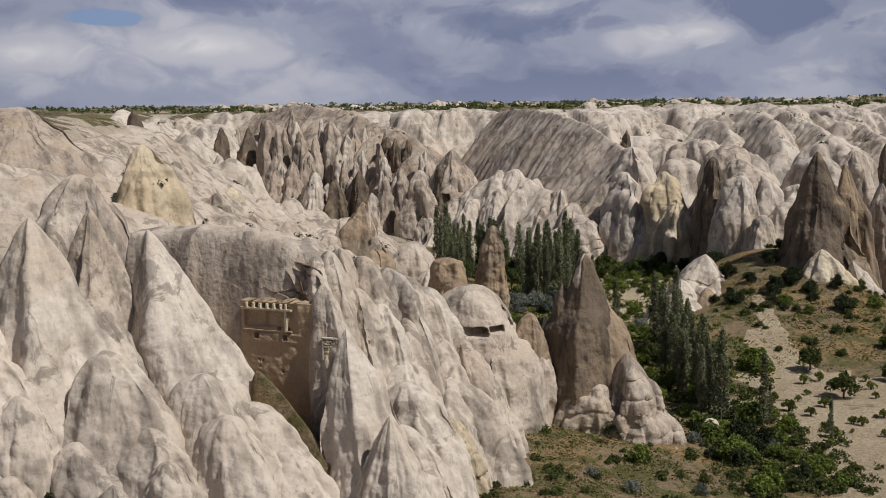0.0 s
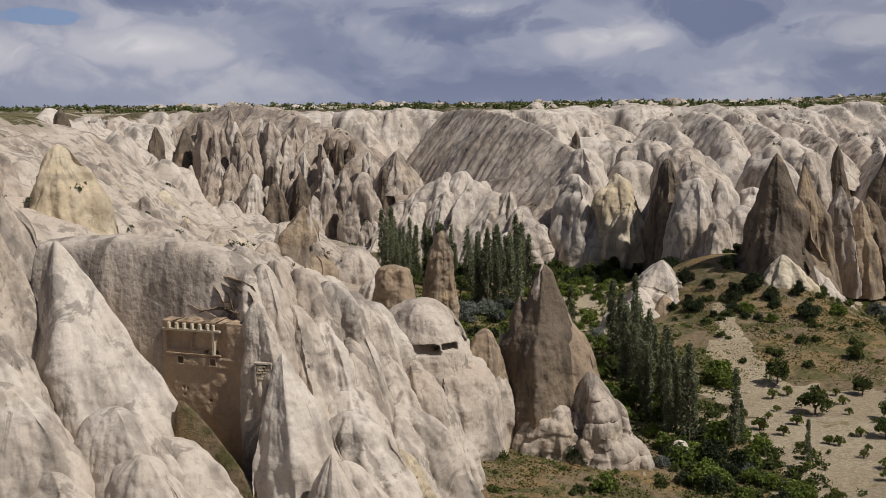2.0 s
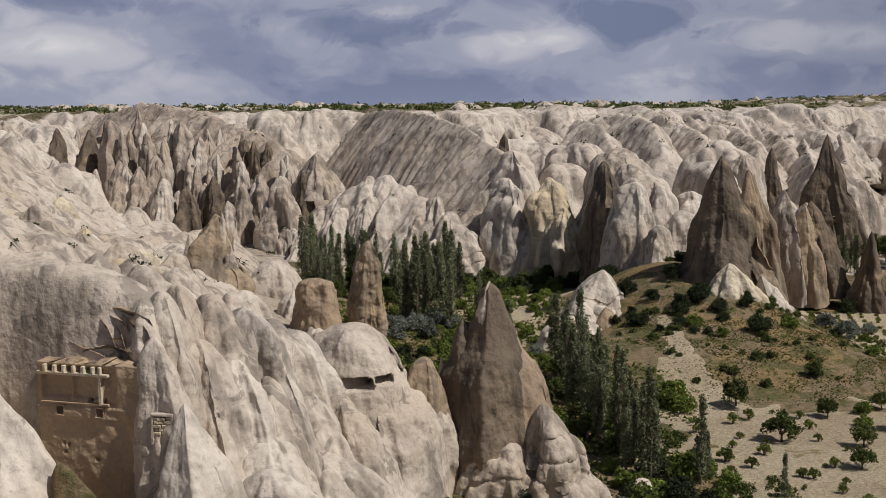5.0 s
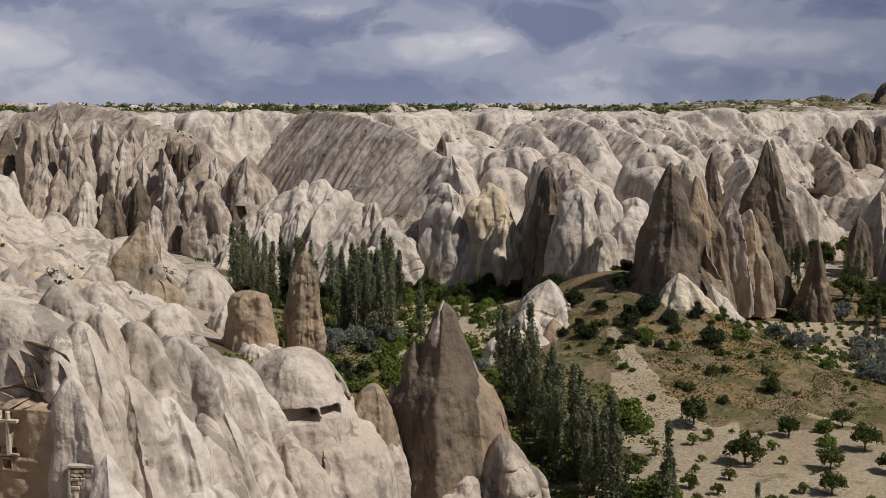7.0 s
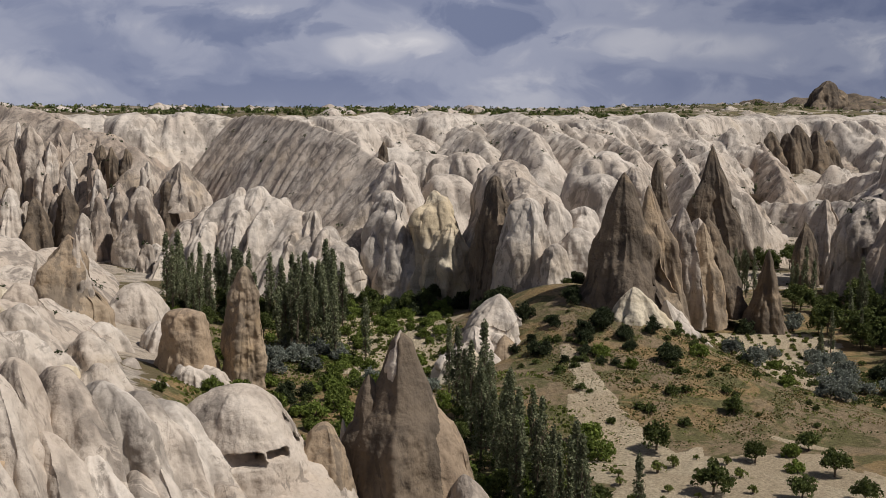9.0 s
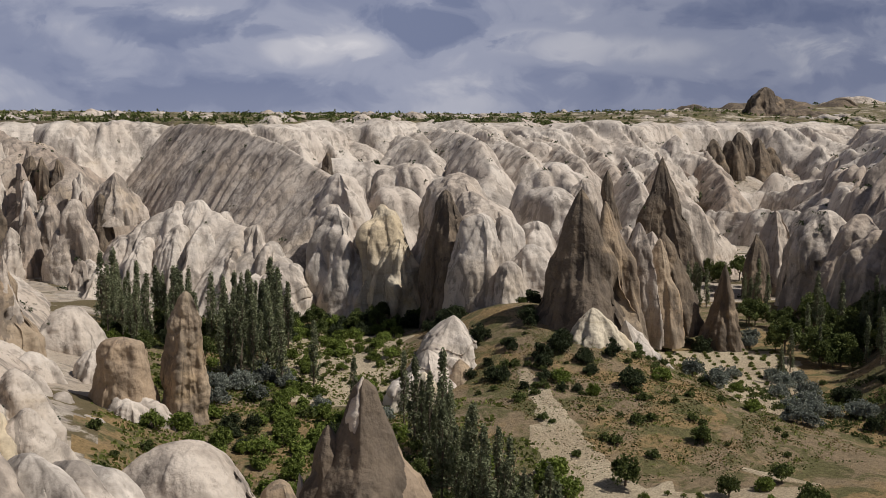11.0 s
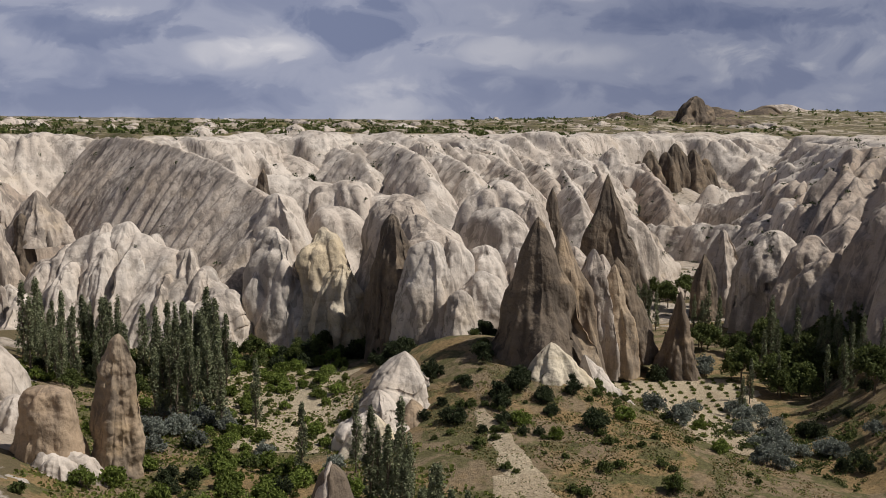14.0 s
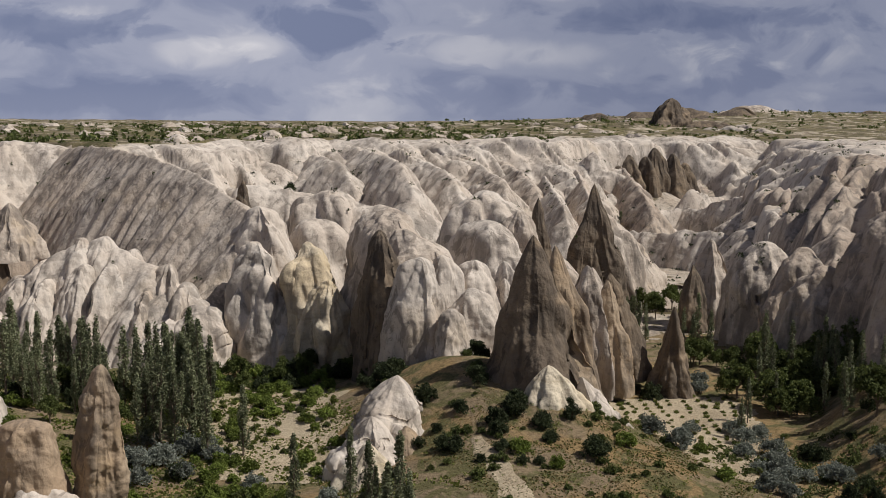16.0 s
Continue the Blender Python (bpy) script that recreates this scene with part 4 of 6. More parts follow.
rock(CONE, "pale tuff back below a pinnacle", 140, 334, 10, 27.5, 9.0, 10.0, PALE, a=1.4, b=0.7, ribs=6, rib=0.12, rough=0.07, seed=55)
rock("rock_tower", "grey tuff tower above dark trees", 182.5, 326, 4, 31.8, 6.8, 7.0, PALE, a=1.8, b=0.6, ribs=6, rib=0.14, rough=0.13, seed=56)
rock("rock_tower", "low grey tuff tower above dark trees", 173.2, 321, 4, 25.8, 4.4, 5.0, GREY, a=1.6, b=0.65, ribs=5, rib=0.14, seed=57)

# dark dome and the white backs behind it
rock(DOME, "huge tuff dome with a white back and a dark face of stain and painted shade", 80.5, 301, 6, 44.6, 13.6, 26, PALE, rot=-12, a=2.3, b=0.5, lean=(0, 6), ribs=7, rib=0.08, rough=0.07, seed=58, seg=190, rows=120, cleft=1.3)
# GREY on the left adds shade to the stained face's colour.
rock("rock_cliff", "dark tuff cliff face of a dome, its colour part stain, part painted shade", 70.0, 284, 6, 42.0, 6.4, 11, TAN, rot=-14, a=2.3, b=0.5, taper=0.1, other=GREY, split=72.0, cleft=1.3, ribs=6, rib=0.10, rough=0.07, seed=59, seg=150, rows=100)
rock(DOME, "white rounded tuff knob", 73.8, 271.5, 10, 37.8, 6.4, 6.0, WHITE, a=2.3, b=0.5, ribs=5, rib=0.14, rough=0.07, seed=60)
rock(DOME, "white rounded tuff knob", 84.0, 285, 12, 36.2, 6.8, 7.0, WHITE, a=2.3, b=0.5, ribs=5, rib=0.12, rough=0.07, seed=61)
rock(DOME, "white rounded tuff knob", 94.2, 291, 12, 34.0, 6.6, 7.0, WHITE, a=2.3, b=0.5, ribs=4, rib=0.10, rough=0.07, seed=62)
rock(DOME, "white rounded tuff knob", 85.6, 272, 12, 30.8, 6.8, 6.0, WHITE, a=2.3, b=0.5, ribs=4, rib=0.08, rough=0.07, seed=63)
rock(DOME, "white rounded tuff knob", 77.5, 264.5, 12, 28.6, 4.6, 4.4, WHITE, a=2.3, b=0.5, ribs=5, rib=0.12, rough=0.07, seed=64)
rng = random.Random(90)
for i in range(16):
    kx, ky = 79 + 30 * rng.random(), 266 + 42 * rng.random()
    kz = 22 + 0.24 * (ky - 262) + rng.uniform(0, 7) - 0.14 * (kx - 80)
    w = rng.uniform(2.2, 4.6)
    rock(DOME, "small white tuff lobe below a dome", kx, ky, 8, kz, w, w * 1.5, rng.choice((WHITE, WHITE, PALE)), rot=rng.uniform(-30, 30), a=rng.uniform(1.3, 2.3), b=0.55, lean=(rng.uniform(-2, 0), 3), ribs=4, rib=0.1, rough=0.08, cleft=0.6, seed=830 + i, seg=72, rows=56)
rock(DOME, "long white tuff back", 107, 312, 10, 40.4, 11.5, 15, WHITE, rot=15, a=2.3, b=0.5, ribs=6, rib=0.10, rough=0.07, seed=65)
rock(DOME, "long white tuff back", 124, 350, 14, 45.0, 14, 17, WHITE, rot=20, a=2.3, b=0.5, ribs=8, rib=0.14, rough=0.07, seed=66)
rock(DOME, "rounded white tuff knob with dark shrubs", 120.5, 322, 12, 41.8, 6.4, 7.0, PALE, a=2.3, b=0.5, ribs=6, rib=0.14, rough=0.07, seed=67)
ridge("rock_ridge", "white tuff ridge with grey gullies", [(60, 395, 46), (84, 386, 43), (98, 372, 40), (108, 356, 38)], 24, 22, 22, 25, WHITE, spacing=6, rib=0.30, jag=1.2, power=1.3, rough=0.9, seed=3, step=0.8)
rock(DOME, "white tuff knob above a dark gully", 74.8, 346, 12, 38.8, 12.5, 13, WHITE, a=2.3, b=0.5, ribs=7, rib=0.12, rough=0.07, seed=68)
rock(DOME, "white tuff knob above a dark gully", 88, 378, 16, 43.4, 13.5, 12, WHITE, a=2.3, b=0.5, ribs=7, rib=0.14, rough=0.07, seed=69)

# fluted wall that runs down from the plateau, and its foot
ridge("rock_wall", "high pale fluted tuff wall with grey streaks", [(22, 470, 53), (28, 446, 55.0), (34, 418, 54.6), (41, 396, 52.8), (49, 374, 49.4), (56, 352, 43), (59, 330, 37)], 32, 30, 14, 20, PALE, spacing=6.5, rib=0.27, jag=0.5, power=1.0, power_behind=1.15, slant=0.1, rough=0.25, ends=(0.03, 0.06), seed=4, step=0.45, rows=100, wander=0.7, fall=9)
ridge("rock_wall", "pale fluted tuff wall below the plateau edge", [(-52, 484, 52.5), (-30, 486, 54), (-8, 484, 54.2), (6, 480, 53.6), (16, 474, 52)], 34, 14, 26, 40, WHITE, spacing=8.0, rib=0.26, jag=0.6, power=1.0, slant=-0.15, rough=0.4, ends=(0.03, 0.06), seed=44, step=0.6, rows=80, wander=0.8, fall=7)
rock(CONE, "small dark hoodoo on a ridge", 62.8, 376, 36, 47.2, 3.4, 3.4, GREY, a=1.1, b=0.8, ribs=5, rough=0.16, seed=70, seg=64, rows=44)
rock("tuff_cliff", "pale tuff buttress with a dark undercut foot", 54.2, 318, 5, 36.0, 8.6, 12, WHITE, a=2.3, b=0.5, lean=(0, 6), cleft=1.5, facets=4, ribs=6, rib=0.14, rough=0.07, seed=71, seg=150, rows=100)
rock("tuff_cliff", "cream tuff buttress with rusty streaks", 63.5, 309, 4, 36.6, 8.4, 11, CREAM, a=2.3, b=0.5, lean=(0, 6), cleft=1.5, facets=4, ribs=9, rib=0.18, rough=0.12, seed=72, seg=150, rows=100)
rock("tuff_cliff", "cream tuff buttress with rusty streaks", 64.6, 301.5, 4, 29.6, 5.8, 5.0, CREAM, a=2.3, b=0.5, cleft=1.5, facets=4, ribs=7, rib=0.16, seed=73)
rock("tuff_cliff", "pale tuff shoulder of a buttress", 58, 338, 8, 43.0, 9.0, 14, WHITE, a=2.3, b=0.5, cleft=1.4, ribs=8, rib=0.16, rough=0.07, seed=74)

# fan-shaped ridge in front of the wall
FAN = [(-2, 350, 24), (8, 347, 31.5), (16, 345, 37.0), (25, 342, 36.0), (32, 334, 31.5), (38, 324, 26.5), (42, 316, 21)]
ridge("rock_ridge", "broad white tuff fan of tilted fins", [(x, y, z - 2.2) for x, y, z in FAN], 22, 24, 6, 10, WHITE, spacing=5.0, rib=0.34, jag=0.9, power=1.2, slant=0.35, rough=0.6, ends=(0.1, 0.1), seed=47, wander=1.0, step=0.5, rows=80, fall=2.6)
rng = random.Random(62)
for row in range(2):
    for i in range(8 - row):
        t = (i + 0.5 + rng.uniform(-0.2, 0.2)) / (8 - row)
        fx, fy, fz = (float(np.interp(t, np.linspace(0, 1, len(FAN)), [q[k] for q in FAN])) for k in range(3))
        top = fz - 6.0 * row + rng.uniform(-1.0, 0.6)
        rock(FIN, "white tilted tuff fin with a grey edge", fx - 2.6 * row - 2.0, fy - 7.5 * row - 3, 4, top, rng.uniform(3.9, 5.2), rng.uniform(8, 11), rng.choice((WHITE, WHITE, WHITE, PALE)), rot=-20 + rng.uniform(-8, 8), a=rng.uniform(2.4, 3.4), b=0.46, lean=(rng.uniform(2.5, 4.5), rng.uniform(3, 6)), ribs=4, rib=0.12, rough=0.08, cleft=0.6, seed=760 + 20 * row + i, seg=96, rows=72, facets=4, facet=0.9)
rock(FIN, "white tuff fin ending in a layered cliff", 37.4, 317, 5, 23.0, 9.0, 9, WHITE, rot=-10, a=2.29, b=0.47, lean=(1.5, 2), ribs=8, rib=0.12, ledge=0.04, rough=0.07, seed=80, seg=150, rows=90)
rock(DOME, "smooth white tuff hump", 3.9, 346, 8, 26.8, 6.4, 9, WHITE, a=2.3, b=0.5, ribs=3, rib=0.05, rough=0.07, seed=81)
rock(DOME, "smooth white tuff hump", 1.6, 336, 8, 19.6, 4.6, 6, WHITE, a=2.3, b=0.5, ribs=4, rib=0.08, rough=0.07, seed=82)
rock("rock_outcrop", "pale tuff outcrop on a brown slope", 3.0, 392, 26, 41.0, 8.6, 8, PALE, a=1.3, b=0.7, ribs=7, rib=0.18, rough=0.07, seed=83)

# columned ridge at the back left
ridge("rock_ridge", "high pale tuff ridge cut into columns", [(-118, 560, 47), (-92, 530, 53), (-66, 492, 58.4), (-50, 474, 56.5), (-34, 452, 52), (-16, 432, 46), (-4, 405, 40)], 44, 40, 16, 40, ROSE, spacing=7.5, rib=0.55, jag=1.6, power=1.0, power_behind=1.2, rough=1.0, ends=(0.04, 0.08), seed=5, step=0.8, rows=90)


def column(label, x, y, z1, w, seed, mat=None, z0=10, lean=(0, 0), deep=1.5):
    rock("tuff_column", label, x, y, z0, z1, w, w * deep, mat or PALE, a=1.7, b=0.58, lean=lean, ribs=4, rib=0.14, rough=0.12, seed=seed, seg=72, rows=64)


column("tall tuff column with a grey shaded side", -62.5, 420, 36.5, 6.0, 90)
column("tall tuff column with a grey shaded side", -51.2, 414, 40.0, 6.6, 91, ROSE)
column("tall tuff column with a grey shaded side", -44.2, 431, 51.6, 6.6, 92)
column("slender tuff column in a row", -37.4, 426, 46.2, 5.0, 93)
column("low pointed tuff column", -25.4, 381, 26.6, 4.4, 94, WHITE)
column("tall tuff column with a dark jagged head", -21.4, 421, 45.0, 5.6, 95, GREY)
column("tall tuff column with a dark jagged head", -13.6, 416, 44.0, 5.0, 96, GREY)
column("broad pointed tuff column", -8.4, 376, 34.4, 7.0, 97, PALE)
column("tall tuff column with a grey shaded side", -70.5, 442, 51.8, 7.4, 98, ROSE)
column("broad rose tuff column", -45.0, 466, 54.0, 9.6, 99, ROSE, 24)
column("slender tuff column in a row", -31.0, 418, 40.0, 4.6, 100, WHITE)
column("slender tuff column in a row", -29.4, 440, 47.0, 5.2, 101)
column("low pointed tuff column", -17.0, 396, 33.0, 4.6, 102, WHITE)
column("low pointed tuff column", -34.2, 402, 31.0, 4.4, 103, PALE)
column("slender tuff column in a row", -57.0, 436, 47.5, 5.0, 104, ROSE)
column("slender tuff column in a row", -7.0, 412, 40.0, 4.6, 105, PALE)
column("low pointed tuff column", -43.0, 404, 28.5, 4.6, 106, PALE)
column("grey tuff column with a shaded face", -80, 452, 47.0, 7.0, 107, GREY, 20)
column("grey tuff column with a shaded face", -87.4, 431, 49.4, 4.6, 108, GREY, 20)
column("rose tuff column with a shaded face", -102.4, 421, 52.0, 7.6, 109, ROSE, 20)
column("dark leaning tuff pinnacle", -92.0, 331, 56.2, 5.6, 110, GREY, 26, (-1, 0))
column("rose tuff column behind a slope", -115, 440, 50.0, 9.0, 111, ROSE, 20)

rng = random.Random(41)
for i in range(62):
    t = rng.random()
    depth = rng.random()
    cx = -112 + 112 * t + rng.uniform(-3, 3)
    cy = 505 - 95 * t - 62 * depth + rng.uniform(-4, 4)
    crest = np.interp(t, [0, 0.25, 0.45, 0.6, 0.8, 1], [46, 52, 56, 53, 47, 40])
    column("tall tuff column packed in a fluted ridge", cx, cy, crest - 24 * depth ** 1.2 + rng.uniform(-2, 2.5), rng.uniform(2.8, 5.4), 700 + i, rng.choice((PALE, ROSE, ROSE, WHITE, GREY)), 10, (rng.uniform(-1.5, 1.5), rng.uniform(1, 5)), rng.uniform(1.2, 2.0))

# slope at the left, between the near ridge and the columns
rock(DOME, "big rounded brown tuff dome on the slope", -43.6, 166, 26, 50.4, 6.8, 7.4, CREAM, a=1.9, b=0.56, lean=(-2.4, 1.0), ribs=5, rib=0.10, rough=0.07, seed=120, seg=150, rows=90)
rock(DOME, "rose tuff slope rising to the plateau", -66, 171, 30, 56.4, 15, 13, ROSE, a=2.3, b=0.5, ribs=7, rib=0.12, seed=121, seg=150, rows=90)
rock(DOME, "rose tuff slope rising to the plateau", -72, 214, 30, 49.8, 12, 12, ROSE, a=2.3, b=0.5, ribs=7, rib=0.14, seed=122)
rock(FIN, "pale knobbly tuff spur", -60, 268, 18, 37.5, 10, 15, PALE, rot=30, a=1.89, b=0.59, ribs=9, rib=0.2, rough=0.14, seed=123)
rock(DOME, "white pointed tuff hump", -46, 291, 16, 30.6, 8, 10, WHITE, a=2.3, b=0.5, ribs=5, rib=0.10, rough=0.07, seed=124)
rock(FIN, "pale knobbly tuff spur", -78, 300, 24, 44.0, 16, 16, ROSE, rot=30, a=1.76, b=0.59, ribs=9, rib=0.2, seed=125)
rock(FIN, "white fin on the slope", -64, 352, 18, 36.0, 9, 16, WHITE, rot=10, a=1.76, b=0.59, ribs=6, rib=0.14, rough=0.07, seed=126)
rock(DOME, "small tuff cone on a slope", -18.8, 151, 24, 37.6, 4.4, 5.0, PALE, a=2.3, b=0.5, ribs=6, rough=0.07, seed=127)

rng = random.Random(5)
for i in range(60):
    t = rng.random()
    kx, ky = -58 + 50 * t + rng.uniform(-12, 8), 290 - 128 * t + rng.uniform(-26, 22)
    w = rng.uniform(1.8, 4.2)
    kz = float(ground_z(kx, ky))
    rock("tuff_knoll", "small rounded pale tuff knob on a slope", kx, ky, kz - 3, kz + 1.0 + w * rng.uniform(0.9, 1.9), w * 1.3, w * rng.uniform(1.0, 1.6), rng.choice((PALE, PALE, WHITE, CREAM)), rot=rng.uniform(0, 180), a=1.6, b=0.6, ribs=rng.choice((3, 4, 5)), rib=0.12, rough=0.14, seed=200 + i, seg=56, rows=40)

# white badlands between the dome and the plateau
def fin_ridge(label, a, b, w, seed, mat=None, foot=26, spacing=6.5, rib=0.32, wb=None):
    pts = [tuple(a[i] + (b[i] - a[i]) * t for i in range(3)) for t in (0, 0.33, 0.66, 1)]
    ridge("rock_ridge", label, pts, w, wb or w, foot, foot, mat or WHITE, spacing=spacing, rib=rib, jag=1.1, power=1.2, rough=0.9, ends=(0.08, 0.25), seed=seed, step=0.8, rows=52)


fin_ridge("white tuff spur with grey gullies below the plateau", (84, 545, 54), (104, 470, 45), 26, 20)
fin_ridge("white tuff spur with grey gullies below the plateau", (112, 548, 55), (120, 440, 46), 22, 21)
fin_ridge("white tuff spur with grey gullies below the plateau", (146, 556, 54), (128, 405, 48.6), 24, 22)
fin_ridge("white tuff spur with grey gullies below the plateau", (172, 566, 53), (152, 420, 43), 22, 23)
fin_ridge("grey ribbed tuff spur below the plateau", (206, 580, 53), (180, 440, 40), 24, 24, PALE)
fin_ridge("grey ribbed tuff spur below the plateau", (232, 590, 52), (200, 452, 36.5), 22, 25, PALE)
fin_ridge("grey ribbed tuff spur below the plateau", (262, 598, 51), (236, 470, 33), 24, 26, PALE)
fin_ridge("white tuff spur below the plateau", (70, 520, 56), (66, 420, 45), 20, 27)
for i, (x, z, w) in enumerate(((298, 42.0, 8.5), (305, 47.5, 9.5), (313, 46.5, 9.0), (321, 51.0, 11), (330, 48.0, 10), (339, 43.0, 10))):
    column("dark grey craggy tower below the far plateau", x, 556 + 3 * (i % 2), z, w, 870 + i, GREY, 6, (0.6 * (i % 3) - 0.6, 2), 1.3)

# rose-white slopes on the right
ridge("rock_ridge", "pale tuff ridge running down from the plateau slope", [(262, 352, 51), (238, 334, 47.5), (214, 308, 41), (196, 292, 36), (180, 279, 31)], 22, 24, 14, 16, ROSE, spacing=6.5, rib=0.3, jag=1.0, power=1.2, rough=0.9, ends=(0.05, 0.2), seed=30, step=0.7)
ridge("rock_ridge", "pale tuff ridge running down from the plateau slope", [(316, 452, 46), (284, 416, 38), (254, 390, 33), (224, 370, 25.5)], 22, 24, 12, 14, PALE, spacing=7, rib=0.3, jag=1.0, power=1.2, rough=0.9, ends=(0.05, 0.2), seed=31, step=0.8)
ridge("rock_ridge", "pale tuff ridge running down from the plateau slope", [(400, 566, 49.5), (344, 486, 43), (298, 444, 36), (262, 432, 27)], 24, 26, 14, 16, PALE, spacing=8, rib=0.3, jag=1.2, power=1.2, rough=1.0, ends=(0.05, 0.2), seed=32, step=0.9)
ridge("rock_ridge", "pale tuff ridge running down from the plateau slope", [(450, 650, 49), (400, 600, 44), (356, 566, 36), (330, 548, 27)], 26, 26, 14, 16, ROSE, spacing=9, rib=0.3, jag=1.4, power=1.2, rough=1.2, ends=(0.05, 0.2), seed=33, step=1.0)
rock("rock_cliff", "pale tuff cliff with a cave window", 180, 300, 4, 34.2, 13, 10, PALE, rot=-20, a=2.3, b=0.5, ribs=7, rib=0.14, rough=0.07, seed=130, dents=[((170.5, 289.5, 20.4), 1.2, 1.0, 2.0, (0.5, 1))], seg=150, rows=100)
rock("rock_cliff", "pale tuff cliff with a wedge top", 176, 282, 4, 34.4, 10, 9, ROSE, rot=-30, a=2.3, b=0.5, lean=(3, 2), ribs=6, rib=0.12, seed=131)
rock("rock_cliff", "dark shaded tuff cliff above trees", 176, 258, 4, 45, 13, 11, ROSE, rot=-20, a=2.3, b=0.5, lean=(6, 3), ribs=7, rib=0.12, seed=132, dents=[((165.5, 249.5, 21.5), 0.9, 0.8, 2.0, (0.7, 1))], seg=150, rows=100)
rock("rock_cliff", "pale tuff cliff above trees", 170, 268, 4, 32, 11, 8, ROSE, rot=-25, a=2.3, b=0.5, lean=(3, 2), ribs=7, rib=0.12, seed=133)

fin_ridge("pale tuff spur in the far canyon", (250, 520, 44), (206, 424, 27), 17, 40, PALE, 10)
fin_ridge("pale tuff spur in the far canyon", (286, 540, 44), (246, 446, 28), 17, 41, ROSE, 10)
fin_ridge("pale tuff spur in the far canyon", (222, 500, 42), (186, 410, 30), 16, 42, WHITE, 10)
fin_ridge("rose tuff spur on the plateau slope", (300, 396, 48), (232, 342, 33), 13, 43, ROSE, 12)
fin_ridge("rose tuff spur on the plateau slope", (340, 470, 46), (262, 404, 31), 14, 44, ROSE, 12)
fin_ridge("rose tuff spur on the plateau slope", (272, 344, 52), (206, 286, 34), 12, 45, PALE, 12)
fin_ridge("rose tuff spur on the plateau slope", (240, 300, 50), (188, 262, 36), 12, 46, ROSE, 12)

rng = random.Random(77)
for i in range(16):
    x0, y0 = 196 + 15 * (i % 8) + rng.uniform(-6, 6), 470 + 60 * (i // 8) + rng.uniform(-14, 14)
    dx, dy = (rng.uniform(-46, -30), rng.uniform(-50, -34)) if i % 3 else (rng.uniform(10, 24), rng.uniform(-60, -44))
    za, zb = float(ground_z(x0, y0)) + rng.uniform(7, 12), float(ground_z(x0 + dx, y0 + dy)) + rng.uniform(5, 9)
    fin_ridge("white tuff fin in the far canyon", (x0, y0, min(za, 50)), (x0 + dx, y0 + dy, zb), rng.uniform(9, 13), 600 + i, rng.choice((WHITE, PALE, PALE, ROSE)), 4, 5.0, 0.3)

# the castle rock and far outcrops
rock("castle_rock", "dark pointed castle rock on the plateau", 530, 850, 44, 84.5, 26, 20, GREY, ribs=7, rib=0.2, rough=0.2, seed=140, seg=110, rows=80, profile=[(0, 1), (0.5, 0.72), (0.72, 0.52), (0.86, 0.36), (0.95, 0.2), (1, 0.04)])
rock("castle_rock", "dark craggy rock below the castle rock", 556, 838, 34, 66, 52, 24, GREY, a=1.7, b=0.55, ribs=11, rib=0.3, rough=0.2, seed=141, seg=120, rows=60)
rock("far_hill", "far rocky hill on the skyline", 936, 1240, 40, 88, 130, 70, PALE, a=1.7, b=0.7, ribs=9, rib=0.2, rough=0.2, seed=142, seg=110, rows=60)
rock("far_hill", "far dark rocky hill on the skyline", 760, 1180, 40, 80, 150, 70, GREY, a=1.9, b=0.6, ribs=9, rib=0.25, rough=0.2, seed=143, seg=110, rows=60)
rock("far_hill", "far dark rocky hill on the skyline", 1260, 1300, 40, 84, 240, 70, GREY, a=1.9, b=0.6, ribs=9, rib=0.2, rough=0.2, seed=144, seg=110, rows=60)
rng = random.Random(8)
for i in range(130):
    fx = rng.uniform(-160, 620)
    fy = float(rim_y(fx)) + 4 + 330 * rng.random() ** 1.3
    w = rng.uniform(2.5, 9)
    fz = float(ground_z(fx, fy))
    rock("far_outcrop", "far white tuff outcrop on the plateau", fx, fy, fz - 4, fz + w * rng.uniform(0.2, 0.5), w * 1.9, w, rng.choice((PALE, WHITE, PALE)), rot=rng.uniform(0, 180), a=1.3, b=0.7, ribs=6, rib=0.2, rough=0.16, seed=300 + i, seg=40, rows=24)

# dovecote front and other hewn work ---------------------------------------
HEWN = tuff("hewn tuff", (0.42, 0.315, 0.215), (0.385, 0.28, 0.188), (0.22, 0.17, 0.13), 0.25, (0.36, 0.26, 0.16), 0.25, 0.2)


